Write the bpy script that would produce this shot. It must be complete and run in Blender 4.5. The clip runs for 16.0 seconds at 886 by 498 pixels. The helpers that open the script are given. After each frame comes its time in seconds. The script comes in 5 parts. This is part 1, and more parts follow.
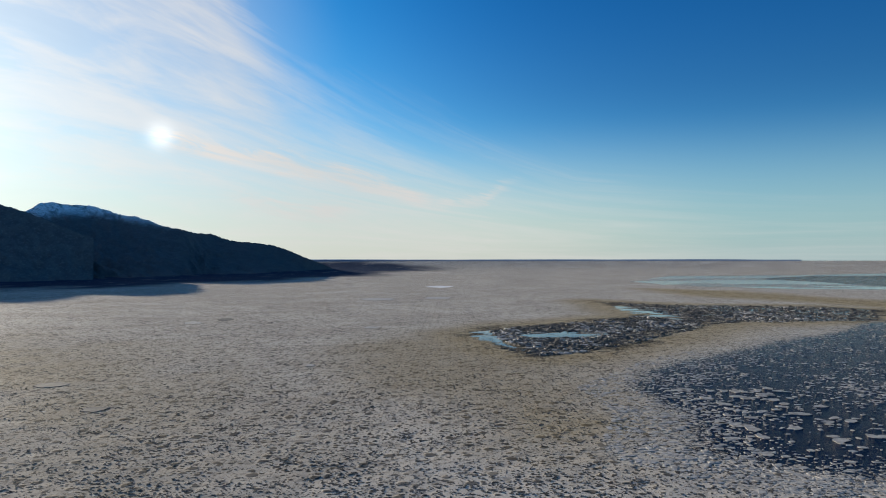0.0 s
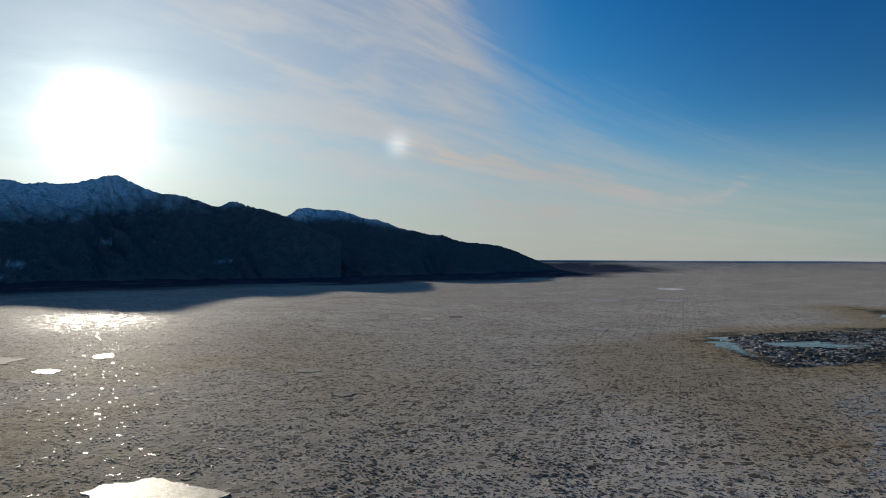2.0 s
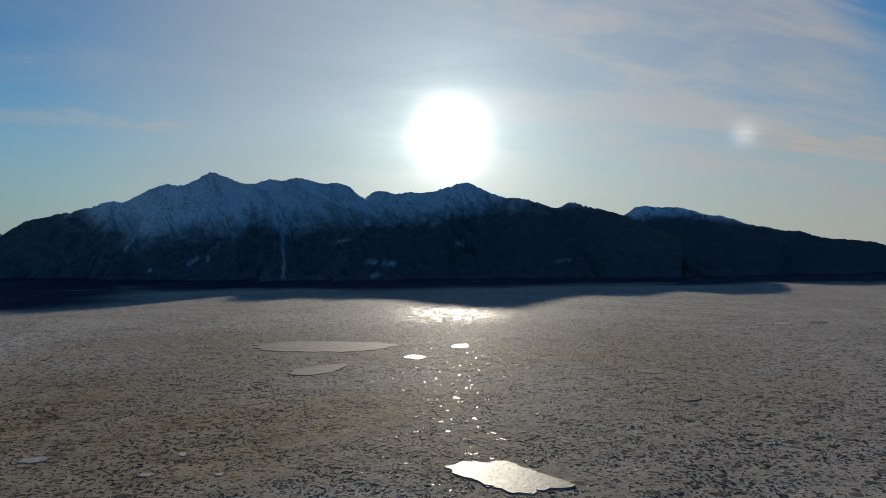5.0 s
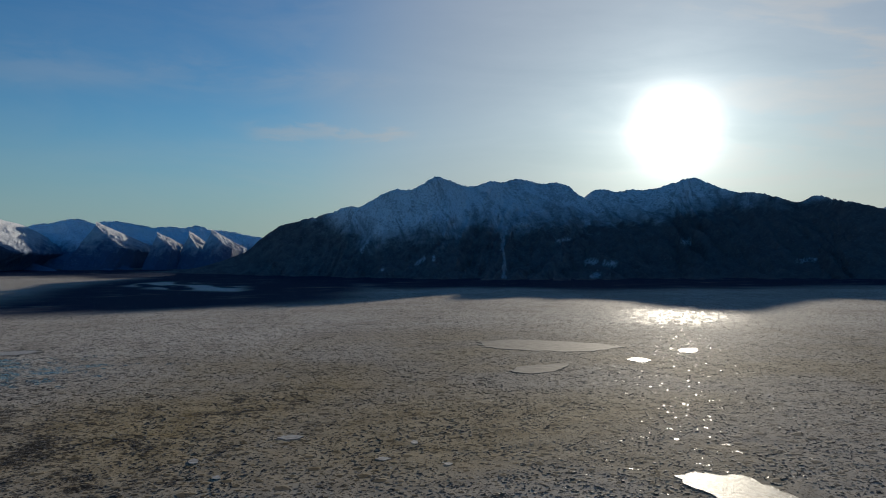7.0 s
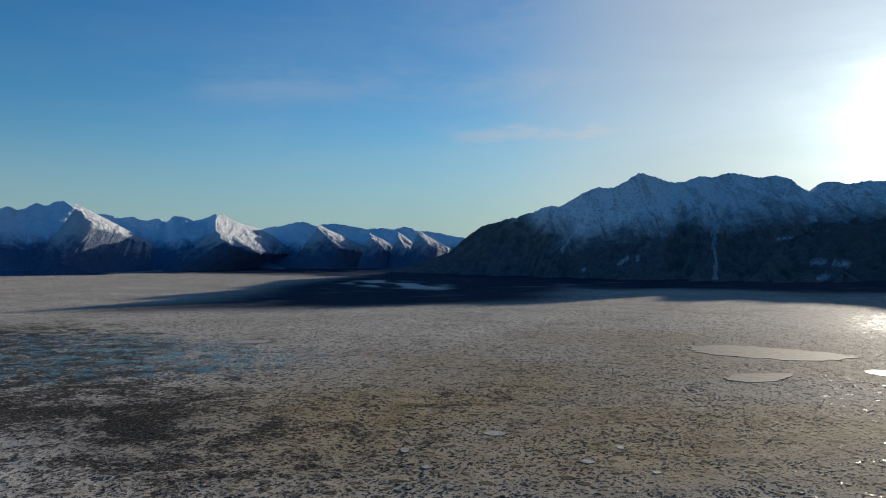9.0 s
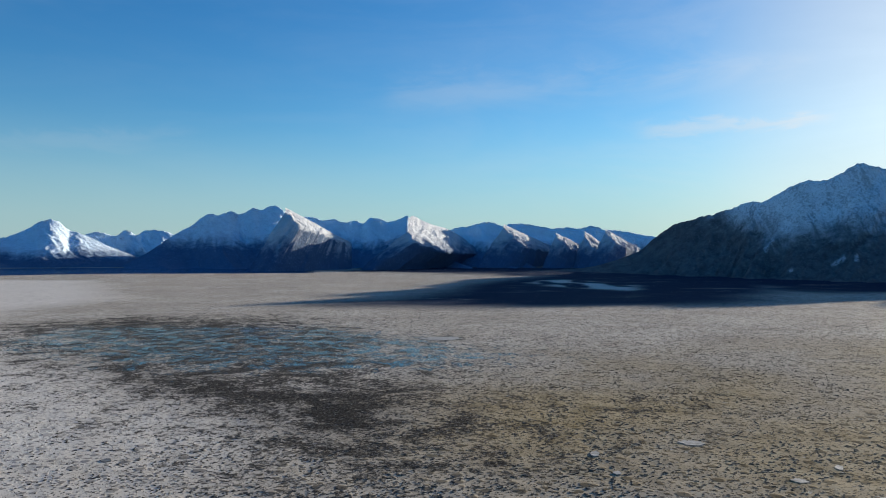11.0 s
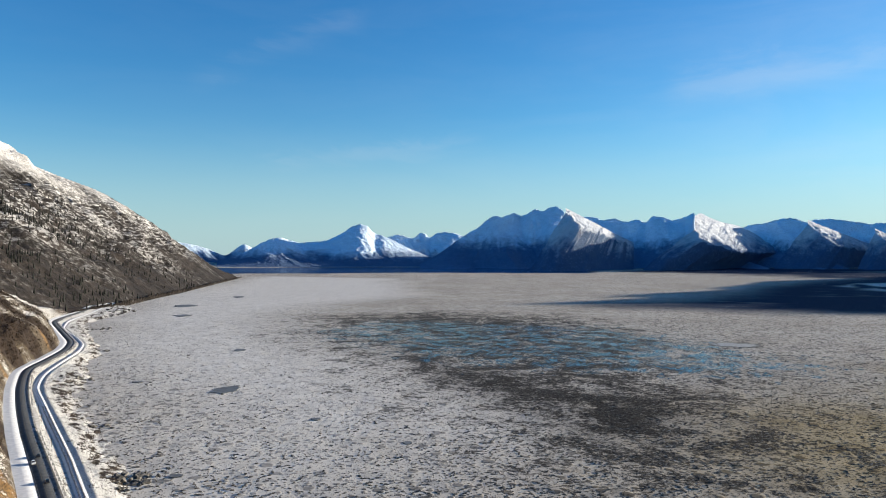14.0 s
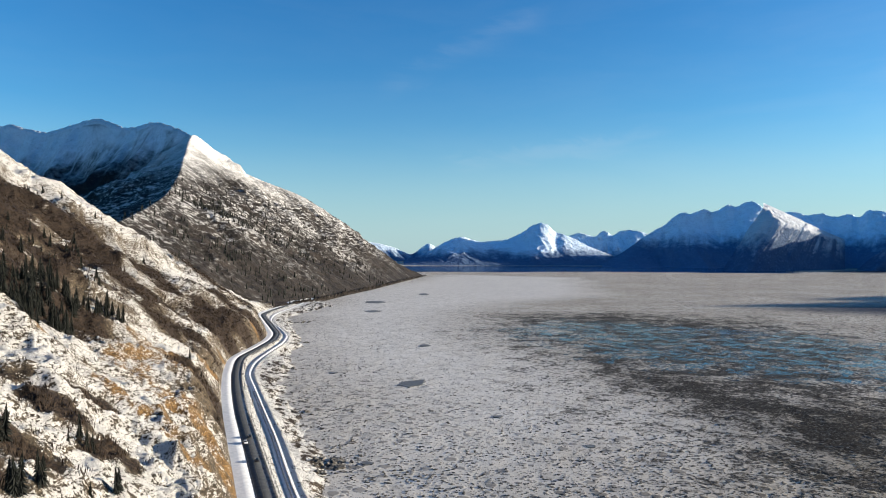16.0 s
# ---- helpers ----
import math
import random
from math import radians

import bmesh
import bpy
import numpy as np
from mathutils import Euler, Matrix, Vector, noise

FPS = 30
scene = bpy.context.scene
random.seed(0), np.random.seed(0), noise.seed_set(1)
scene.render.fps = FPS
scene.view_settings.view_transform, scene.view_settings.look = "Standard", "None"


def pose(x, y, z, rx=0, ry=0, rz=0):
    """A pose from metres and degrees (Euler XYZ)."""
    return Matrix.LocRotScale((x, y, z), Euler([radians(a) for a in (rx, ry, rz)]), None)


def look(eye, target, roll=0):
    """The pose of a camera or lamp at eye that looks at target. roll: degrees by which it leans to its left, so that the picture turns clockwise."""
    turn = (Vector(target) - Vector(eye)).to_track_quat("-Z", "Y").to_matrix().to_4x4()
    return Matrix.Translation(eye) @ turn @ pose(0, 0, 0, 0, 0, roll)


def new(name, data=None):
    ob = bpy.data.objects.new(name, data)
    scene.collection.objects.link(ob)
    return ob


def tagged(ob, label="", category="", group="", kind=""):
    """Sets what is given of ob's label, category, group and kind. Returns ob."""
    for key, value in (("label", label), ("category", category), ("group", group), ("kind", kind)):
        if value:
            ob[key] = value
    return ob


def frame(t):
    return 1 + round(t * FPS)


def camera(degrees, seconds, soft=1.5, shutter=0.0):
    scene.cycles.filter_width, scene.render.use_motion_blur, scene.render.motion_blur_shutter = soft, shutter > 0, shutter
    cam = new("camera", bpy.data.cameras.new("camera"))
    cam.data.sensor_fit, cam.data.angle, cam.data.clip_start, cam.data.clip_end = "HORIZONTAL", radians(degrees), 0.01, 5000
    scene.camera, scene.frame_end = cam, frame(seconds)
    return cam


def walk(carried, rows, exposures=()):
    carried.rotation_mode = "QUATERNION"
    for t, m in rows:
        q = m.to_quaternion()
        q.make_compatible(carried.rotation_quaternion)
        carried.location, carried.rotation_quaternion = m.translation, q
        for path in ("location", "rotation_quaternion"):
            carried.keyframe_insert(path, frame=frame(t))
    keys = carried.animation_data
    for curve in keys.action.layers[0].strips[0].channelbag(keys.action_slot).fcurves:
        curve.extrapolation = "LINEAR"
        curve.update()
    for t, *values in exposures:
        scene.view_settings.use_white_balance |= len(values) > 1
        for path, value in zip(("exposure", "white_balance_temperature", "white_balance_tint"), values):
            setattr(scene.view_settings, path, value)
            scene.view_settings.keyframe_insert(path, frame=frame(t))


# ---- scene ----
cam = camera(63.66, 16.0, soft=1.0)
# seconds, place in metres, then yaw, pitch and roll in degrees
PATH = [
    (0, 0.0, 0.0, 75.0, 0.66, 0.86, -0.04),
    (0.5, -0.07, -0.2, 74.9, 5.13, 0.89, 0.05),
    (1, -0.14, -0.41, 74.81, 9.62, 0.89, 0.11),
    (1.5, -0.22, -0.61, 74.72, 14.13, 0.89, 0.19),
    (2, -0.31, -0.82, 74.63, 18.63, 0.88, 0.24),
    (2.5, -0.4, -1.03, 74.55, 23.09, 0.87, 0.23),
    (3, -0.5, -1.24, 74.47, 27.58, 0.87, 0.19),
    (3.5, -0.61, -1.45, 74.39, 32.0, 0.85, 0.15),
    (4, -0.72, -1.66, 74.32, 36.39, 0.83, 0.13),
    (6.5, -1.4, -2.75, 74.02, 58.39, 0.75, -0.15),
    (7, -1.56, -2.98, 73.97, 62.68, 0.77, -0.11),
    (7.5, -1.72, -3.2, 73.93, 66.9, 0.77, -0.08),
    (8, -1.89, -3.43, 73.89, 71.03, 0.77, -0.08),
    (8.5, -2.06, -3.66, 73.85, 74.96, 0.78, -0.04),
    (9, -2.25, -3.89, 73.82, 78.66, 0.77, -0.05),
    (9.5, -2.44, -4.12, 73.79, 82.37, 0.77, -0.05),
    (10, -2.64, -4.35, 73.76, 86.09, 0.75, 0.01),
    (12.5, -3.73, -5.54, 73.69, 104.5, 0.75, -0.06),
    (13, -3.97, -5.79, 73.69, 108.21, 0.73, -0.05),
    (13.5, -4.21, -6.03, 73.69, 111.96, 0.75, -0.05),
    (14, -4.46, -6.28, 73.69, 115.69, 0.75, -0.03),
    (14.5, -4.72, -6.53, 73.7, 119.43, 0.73, 0.04),
    (15, -4.99, -6.78, 73.71, 123.11, 0.7, -0.02),
    (15.5, -5.26, -7.03, 73.73, 126.64, 0.68, -0.03),
    (16, -5.54, -7.28, 73.75, 130.11, 0.66, -0.02),
]
EXPOSURES = [(0.0, 0.25), (0.6, 0.05), (2.0, -0.4), (3.5, -0.68), (7.0, -0.6), (8.5, -0.33), (10.0, 0.1), (12.5, 0.5), (16.0, 0.6)]
walk(cam, [(t, pose(x, y, z, 90 + pitch, -roll, yaw)) for t, x, y, z, yaw, pitch, roll in PATH], EXPOSURES)

# ---- light ----
SUN_AZ, SUN_EL = 44.7, 9.75          # degrees to the left of +y, and above the horizon
SUN_DIR = Vector((-math.sin(radians(SUN_AZ)) * math.cos(radians(SUN_EL)), math.cos(radians(SUN_AZ)) * math.cos(radians(SUN_EL)), math.sin(radians(SUN_EL))))
sun_data = bpy.data.lights.new("sun", "SUN")
sun_data.energy, sun_data.angle, sun_data.color = 7.5, radians(0.55), (1.0, 0.90, 0.74)
sun = new("sun", sun_data)
sun.matrix_world = look(SUN_DIR * 3000, (0, 0, 0))


class Nodes:
    """Short hand for wiring a node tree."""

    def __init__(self, tree):
        self.tree = tree

    def add(self, kind, out=0, props=None, **ins):
        node = self.tree.nodes.new(kind)
        for k, v in (props or {}).items():
            setattr(node, k, v)
        for k, v in ins.items():
            sock = node.inputs[int(k[1:])] if k[0] == "i" and k[1:].isdigit() else node.inputs[k.replace("_", " ")]
            self.put(sock, v)
        return node.outputs[out]

    def put(self, sock, v):
        if isinstance(v, bpy.types.NodeSocket):
            self.tree.links.new(v, sock)
        else:
            sock.default_value = v

    def math(self, op, a, b=0.0, c=None, clamp=False):
        ins = {"i0": a, "i1": b}
        if c is not None:
            ins["i2"] = c
        return self.add("ShaderNodeMath", props={"operation": op, "use_clamp": clamp}, **ins)

    def vec(self, op, a, b=(0, 0, 0), out=0):
        return self.add("ShaderNodeVectorMath", out, {"operation": op}, i0=a, i1=b)

    def step(self, x, lo, hi):
        return self.add("ShaderNodeMapRange", props={"interpolation_type": "SMOOTHSTEP"}, i0=x, i1=lo, i2=hi, i3=0.0, i4=1.0)

    def mix(self, f, a, b):
        a = a if not isinstance(a, tuple) else (*a, 1)
        b = b if not isinstance(b, tuple) else (*b, 1)
        return self.add("ShaderNodeMix", 2, {"data_type": "RGBA"}, i0=f, i6=a, i7=b)

    def noise(self, v, scale, detail=4.0, rough=0.55, warp=0.0):
        return self.add("ShaderNodeTexNoise", 0, None, Vector=v, Scale=scale, Detail=detail, Roughness=rough, Distortion=warp)

    def attr(self, name):
        return self.add("ShaderNodeAttribute", 2, {"attribute_name": name})

    def scaled(self, v, s):
        return self.vec("MULTIPLY", v, s)


world = bpy.data.worlds.new("winter_sky")
scene.world = world
world.use_nodes = True
world.node_tree.nodes.clear()
w = Nodes(world.node_tree)
way = w.vec("NORMALIZE", w.add("ShaderNodeTexCoord", 0))
sky = w.add("ShaderNodeTexSky", props={"sky_type": "NISHITA", "sun_disc": False, "sun_elevation": radians(SUN_EL), "sun_rotation": radians(360 - SUN_AZ),
                                       "altitude": 100.0, "air_density": 1.0, "dust_density": 0.3, "ozone_density": 2.0})
wx, wy, wz = (w.add("ShaderNodeSeparateXYZ", n, None, Vector=way) for n in range(3))
up = w.math("MAXIMUM", wz, 0.0)
near_sun = w.math("MAXIMUM", w.vec("DOT_PRODUCT", way, tuple(SUN_DIR), out=1), 0.0)
# high cirrus: bearing in degrees to the left of +y, and rise over run
bearing = w.math("MULTIPLY", w.math("ARCTAN2", w.math("MULTIPLY", wx, -1.0), wy), 180 / math.pi)
climb = w.math("DIVIDE", up, w.math("SQRT", w.math("ADD", w.math("MULTIPLY", wx, wx), w.math("ADD", w.math("MULTIPLY", wy, wy), 0.0001))))
share = w.math("DIVIDE", w.math("ADD", bearing, 180.0), 360.0)


def sky_curve(points, soft=True):
    """A value for each bearing."""
    node = w.tree.nodes.new("ShaderNodeValToRGB")
    w.put(node.inputs[0], share)
    node.color_ramp.interpolation = "B_SPLINE" if soft else "LINEAR"
    stops = node.color_ramp.elements
    for k, (deg, value) in enumerate(sorted(points)):
        stop = stops[k] if k < 2 else stops.new(1.0)
        stop.position, stop.color = (deg + 180) / 360, (value, value, value, 1)
    return w.add("ShaderNodeSeparateColor", 0, None, Color=node.outputs[0])


# the sheet's upper edge, which falls towards the right of the sun
edge = sky_curve([(-40, 0.0), (-20, 0.03), (-5.5, 0.094), (2.4, 0.145), (9.8, 0.205), (13.4, 0.262), (16.5, 0.366), (21, 0.55), (30, 0.8), (50, 0.9), (170, 0.9)], False)
thick = sky_curve([(-40, 0.45), (-12, 0.55), (4, 0.85), (24, 1.0), (52, 0.80), (64, 0.46), (80, 0.20), (100, 0.07), (125, 0.04), (150, 0.03)])
below = w.math("SUBTRACT", edge, climb)
fan = sky_curve([(-40, 0.14), (-10, 0.20), (0, 0.33), (10, 0.50), (20, 0.70), (30, 0.85), (45, 0.97), (60, 1.0), (170, 1.0)])
grain = w.add("ShaderNodeCombineXYZ", 0, None, X=w.math("MULTIPLY", bearing, 0.05), Y=w.math("DIVIDE", w.math("MULTIPLY", climb, 13.0), fan), Z=0.0)
streak = w.noise(grain, 1.0, 6.0, 0.55, 0.9)
fine = w.noise(w.scaled(grain, (4.5, 2.6, 1)), 1.0, 6.0, 0.62, 1.0)
flow = w.math("ADD", w.math("MULTIPLY", streak, 0.78), w.math("MULTIPLY", fine, 0.22))
sheet = w.math("MULTIPLY", w.step(w.math("ADD", below, w.math("MULTIPLY", w.math("SUBTRACT", flow, 0.5), 0.16)), -0.085, 0.13), thick)
toward = w.math("MULTIPLY", w.step(near_sun, 0.80, 0.995), 0.8)
low_haze = w.math("SUBTRACT", 1.0, w.step(up, 0.0, 0.20))


def wisp(points, wide, strong, rough=0.012):
    """A thin thread of cloud along a line of bearings and heights, fading at both ends."""
    mid = w.math("ADD", sky_curve([(points[0][0] - 3, points[0][1])] + points + [(points[-1][0] + 3, points[-1][1])]), w.math("MULTIPLY", w.math("SUBTRACT", fine, 0.5), rough * 4))
    off = w.math("DIVIDE", w.math("ABSOLUTE", w.math("SUBTRACT", climb, mid)), wide)
    body = w.math("SUBTRACT", 1.0, w.step(off, 0.0, 1.0))
    span = sorted(p[0] for p in points)
    ends = w.math("MULTIPLY", w.step(bearing, span[0] - 1.0, span[0] + 2.0), w.math("SUBTRACT", 1.0, w.step(bearing, span[-1] - 2.0, span[-1] + 1.0)))
    return w.math("MULTIPLY", w.math("MULTIPLY", body, ends), w.math("MULTIPLY", w.step(flow, 0.30, 0.60), strong))


threads = wisp([(1.2, 0.072), (4.6, 0.100), (8.5, 0.117), (16.5, 0.143), (23, 0.155)], 0.020, 0.55)
for line, wide, strong in (([(8, 0.068), (13.4, 0.0634), (17.5, 0.090)], 0.014, 0.45), ([(-5.8, 0.113), (-4.4, 0.107), (-3.4, 0.086), (-0.5, 0.078), (2, 0.072)], 0.012, 0.35), ([(65, 0.176), (71, 0.1746), (78, 0.172)], 0.012, 0.22),
                           ([(66, 0.235), (82, 0.244), (98, 0.229)], 0.040, 0.11), ([(122, 0.345), (129.4, 0.282), (135, 0.235)], 0.03, 0.045), ([(112, 0.165), (118, 0.1556), (130, 0.123)], 0.02, 0.06)):
    threads = w.math("MAXIMUM", threads, wisp(line, wide, strong))
cover = w.math("MULTIPLY", sheet, w.math("ADD", 0.52, w.math("MULTIPLY", w.step(flow, 0.34, 0.66), 0.36)))
cover = w.math("ADD", w.math("MAXIMUM", cover, w.math("MULTIPLY", toward, 0.80)), threads, clamp=True)
lit = w.math("ADD", w.math("ADD", 0.50, w.math("MULTIPLY", flow, 0.16)), w.math("MULTIPLY", toward, 0.16))
cloud = w.add("ShaderNodeCombineXYZ", 0, None, X=w.math("MULTIPLY", lit, 1.0), Y=w.math("MULTIPLY", lit, 0.975), Z=w.math("MULTIPLY", lit, 0.95))
glow = w.math("ADD", w.math("MULTIPLY", w.math("POWER", near_sun, 45.0), 0.26), w.math("MULTIPLY", w.math("POWER", near_sun, 220.0), 0.50))
glow = w.math("ADD", glow, w.math("MULTIPLY", w.math("POWER", near_sun, 1300.0), 3.2))
glow = w.math("MULTIPLY", glow, w.math("ADD", 0.45, w.math("MULTIPLY", flow, 1.1)))
# the mock sun that stands beside the sun in thin ice cloud
DOG_DIR = Vector((-math.sin(radians(SUN_AZ - 22.4)) * math.cos(radians(9.2)), math.cos(radians(SUN_AZ - 22.4)) * math.cos(radians(9.2)), math.sin(radians(9.2))))
dog = w.math("POWER", w.math("MAXIMUM", w.vec("DOT_PRODUCT", way, tuple(DOG_DIR), out=1), 0.0), 9000.0)
glow = w.math("ADD", glow, w.math("MULTIPLY", dog, w.math("ADD", 0.10, w.math("MULTIPLY", fine, 0.45))))
cool = w.mix(w.step(up, 0.0, 0.42), (0.46, 0.86, 1.10), (0.08, 0.63, 1.10))
clear = w.vec("SCALE", w.vec("MULTIPLY", sky, cool))
deep = w.step(w.vec("DOT_PRODUCT", way, (0.40, 0.83, 0.39), out=1), 0.78, 0.99)
deep = w.math("MULTIPLY", deep, w.step(up, 0.02, 0.24))
w.put(clear.node.inputs["Scale"], w.math("SUBTRACT", 0.125, w.math("MULTIPLY", deep, 0.048)))
clear = w.vec("MULTIPLY", clear, w.mix(deep, (1.0, 1.0, 1.0), (0.78, 0.96, 1.16)))
misty = w.mix(w.math("MULTIPLY", low_haze, 0.72), clear, w.mix(w.math("MAXIMUM", toward, w.math("MULTIPLY", w.step(w.vec("DOT_PRODUCT", way, (-0.30, 0.95, 0.0), out=1), 0.74, 0.97), 0.85)), (0.31, 0.42, 0.48), (0.55, 0.54, 0.51)))
both = w.add("ShaderNodeMix", 2, {"data_type": "RGBA"}, i0=cover, i6=misty, i7=cloud)
aureole = w.vec("SCALE", (1.0, 0.97, 0.9))
w.put(aureole.node.inputs["Scale"], glow)
total = w.vec("ADD", both, aureole)
background = w.add("ShaderNodeBackground", 0, None, Color=total, Strength=1.0)
out_node = w.tree.nodes.new("ShaderNodeOutputWorld")
w.tree.links.new(background, out_node.inputs["Surface"])


# ---- materials ----
def material(name):
    m = bpy.data.materials.new(name)
    m.use_nodes = True
    m.node_tree.nodes.clear()
    n = Nodes(m.node_tree)
    out = m.node_tree.nodes.new("ShaderNodeOutputMaterial")
    bsdf = m.node_tree.nodes.new("ShaderNodeBsdfPrincipled")
    m.node_tree.links.new(bsdf.outputs[0], out.inputs["Surface"])
    where = n.add("ShaderNodeNewGeometry", 0)
    return m, n, bsdf, where


def bump(n, bsdf, height, strength, distance):
    n.put(bsdf.inputs["Normal"], n.add("ShaderNodeBump", 0, None, Strength=strength, Distance=distance, Height=height))


def ice_material():
    m, n, bsdf, p = material("rough_tidal_ice")
    mud, dark, pool, water, core = (n.attr(a) for a in ("mud", "dark", "pool", "water", "core"))
    big = n.noise(p, 0.006, 5.0)
    mid = n.noise(p, 0.06, 5.0)
    clump = n.noise(p, 0.45, 3.0, 0.6, 0.6)
    chip = n.noise(p, 1.25, 3.0, 0.6, 0.8)
    grit = n.noise(p, 3.1, 2.0, 0.6)
    base = n.mix(n.step(big, 0.3, 0.7), (0.47, 0.415, 0.342), (0.58, 0.525, 0.446))
    base = n.mix(n.math("MULTIPLY", n.step(mid, 0.42, 0.70), 0.35), base, (0.33, 0.31, 0.285))
    drift = n.noise(p, 0.016, 5.0, 0.62, 0.6)
    base = n.mix(n.math("MULTIPLY", n.step(drift, 0.48, 0.68), 0.45), base, (0.30, 0.255, 0.20))
    base = n.mix(n.math("MULTIPLY", n.step(grit, 0.5, 0.7), 0.5), base, (0.60, 0.58, 0.56))
    base = n.mix(n.math("MULTIPLY", n.attr("frost"), 0.85), base, n.mix(n.step(mid, 0.35, 0.65), (0.62, 0.58, 0.52), (0.73, 0.69, 0.63)))
    # brown silt, darkened as well for the self-shade of rough backlit ice
    base = n.mix(n.math("MULTIPLY", n.attr("dirt_and_shade"), 0.55), base, (0.27, 0.24, 0.195))
    mottle = n.noise(p, 0.13, 7.0, 0.72, 0.5)
    base = n.mix(n.math("MULTIPLY", n.step(mottle, 0.49, 0.63), n.math("SUBTRACT", 0.55, n.math("MULTIPLY", n.attr("frost"), 0.48))), base, (0.15, 0.14, 0.125))
    bent = n.vec("ADD", p, n.vec("MULTIPLY", n.add("ShaderNodeTexNoise", 1, None, Vector=p, Scale=1.1, Detail=2.0), (0.35, 0.35, 0.0)))
    flat = n.vec("MULTIPLY", bent, (1, 1, 0))
    lumps = []
    for scale, keep in ((0.26, 0.12), (0.55, 0.24), (0.13, 0.34), (1.15, 0.38)):
        dots = n.tree.nodes.new("ShaderNodeTexVoronoi")
        dots.voronoi_dimensions = "2D"
        n.put(dots.inputs["Vector"], flat)
        n.put(dots.inputs["Scale"], scale)
        chance = n.add("ShaderNodeSeparateColor", 0, None, Color=dots.outputs["Color"])
        reach = n.math("MULTIPLY", n.math("MAXIMUM", n.math("SUBTRACT", chance, keep), 0.0), 0.36 / (1 - keep))
        lumps.append(n.math("MULTIPLY", n.math("SUBTRACT", reach, dots.outputs["Distance"]), 11.0, clamp=True))
    lump = n.math("MAXIMUM", n.math("MAXIMUM", lumps[0], lumps[1]), n.math("MAXIMUM", n.math("MULTIPLY", lumps[2], 0.9), n.math("MULTIPLY", lumps[3], 0.7)))
    patchy = n.step(n.noise(p, 0.022, 4.0, 0.6), 0.30, 0.58)
    lump = n.math("MULTIPLY", lump, n.math("MULTIPLY", n.math("ADD", 0.68, n.math("MULTIPLY", patchy, 0.32)), n.math("SUBTRACT", 1.0, n.math("MULTIPLY", n.attr("frost"), 0.55))))
    specks = lump
    # dark spots for the lumps, their shaded sides painted into the colour
    base = n.mix(n.math("MULTIPLY", specks, 0.95), base, (0.034, 0.033, 0.034))
    brown = n.mix(n.step(mid, 0.3, 0.7), (0.24, 0.180, 0.088), (0.41, 0.325, 0.185))
    broken = n.step(n.math("ADD", n.math("MULTIPLY", chip, 0.9), n.math("MULTIPLY", mid, 0.35)), 0.5, 0.75)
    base = n.mix(n.math("MULTIPLY", mud, n.math("SUBTRACT", 0.97, n.math("MULTIPLY", broken, 0.30))), base, brown)
    base = n.mix(n.math("MULTIPLY", n.math("MULTIPLY", specks, mud), 0.8), base, (0.036, 0.032, 0.028))
    field = n.math("ADD", n.math("MULTIPLY", n.noise(p, 0.30, 6.0, 0.68, 0.8), 0.52), n.math("MULTIPLY", n.noise(p, 0.035, 5.0, 0.62, 0.8), 0.48))
    gap = n.step(n.math("ADD", field, n.math("MULTIPLY", dark, 0.20)), 0.575, 0.66)
    gap = n.math("MULTIPLY", gap, n.step(dark, 0.02, 0.3))
    base = n.mix(n.math("MULTIPLY", gap, 0.93), base, (0.030, 0.027, 0.024))
    pale = n.math("MULTIPLY", n.math("MULTIPLY", n.step(n.noise(p, 0.6, 5.0, 0.7), 0.55, 0.60), gap), 0.5)
    base = n.mix(pale, base, (0.34, 0.325, 0.30))
    base = n.mix(n.math("MULTIPLY", core, n.step(chip, 0.3, 0.55)), base, (0.02, 0.018, 0.016))
    patch = n.math("ADD", n.math("MULTIPLY", n.noise(p, 0.055, 6.0, 0.66), 0.6), n.math("MULTIPLY", n.noise(p, 0.3, 4.0, 0.6), 0.4))
    puddle = n.math("MULTIPLY", n.step(n.math("ADD", patch, n.math("MULTIPLY", pool, 0.20)), 0.665, 0.70), n.step(pool, 0.02, 0.3))
    puddle = n.math("MULTIPLY", puddle, n.math("SUBTRACT", 1.0, n.step(clump, 0.52, 0.58)))
    open_water = n.step(n.math("ADD", water, n.math("MULTIPLY", n.math("SUBTRACT", clump, 0.5), 1.3)), 0.42, 0.5)
    wet = n.math("MAXIMUM", puddle, open_water)
    # navy for wet leads, and for the mountains' shade painted over the ice
    lead_shade = n.math("MULTIPLY", n.attr("lead_shade"), n.step(n.noise(n.scaled(p, (1.0, 0.4, 1.0)), 0.012, 6.0, 0.66, 0.5), 0.20, 0.44))
    base = n.mix(n.math("MULTIPLY", lead_shade, 0.97), base, (0.012, 0.026, 0.058))
    # strait and near water: blue of the mirrored sky put into the base
    base = n.mix(wet, base, n.mix(n.attr("strait"), n.mix(n.step(n.attr("deep"), 0.2, 0.8), (0.008, 0.018, 0.034), (0.002, 0.007, 0.028)), (0.035, 0.105, 0.21)))
    n.put(bsdf.inputs["Base Color"], base)
    # scattered refrozen puddles that glint
    glaze = n.math("MULTIPLY", n.step(n.noise(p, 0.2, 3.0, 0.6), 0.635, 0.66), n.step(n.noise(p, 0.5, 2.0), 0.53, 0.58))
    glaze = n.math("MAXIMUM", glaze, n.math("MULTIPLY", n.math("MULTIPLY", n.attr("sheen"), 0.55), n.step(n.noise(p, 0.10, 6.0, 0.75), 0.50, 0.60)))
    dry = n.math("SUBTRACT", 0.78, n.math("MULTIPLY", glaze, 0.5))
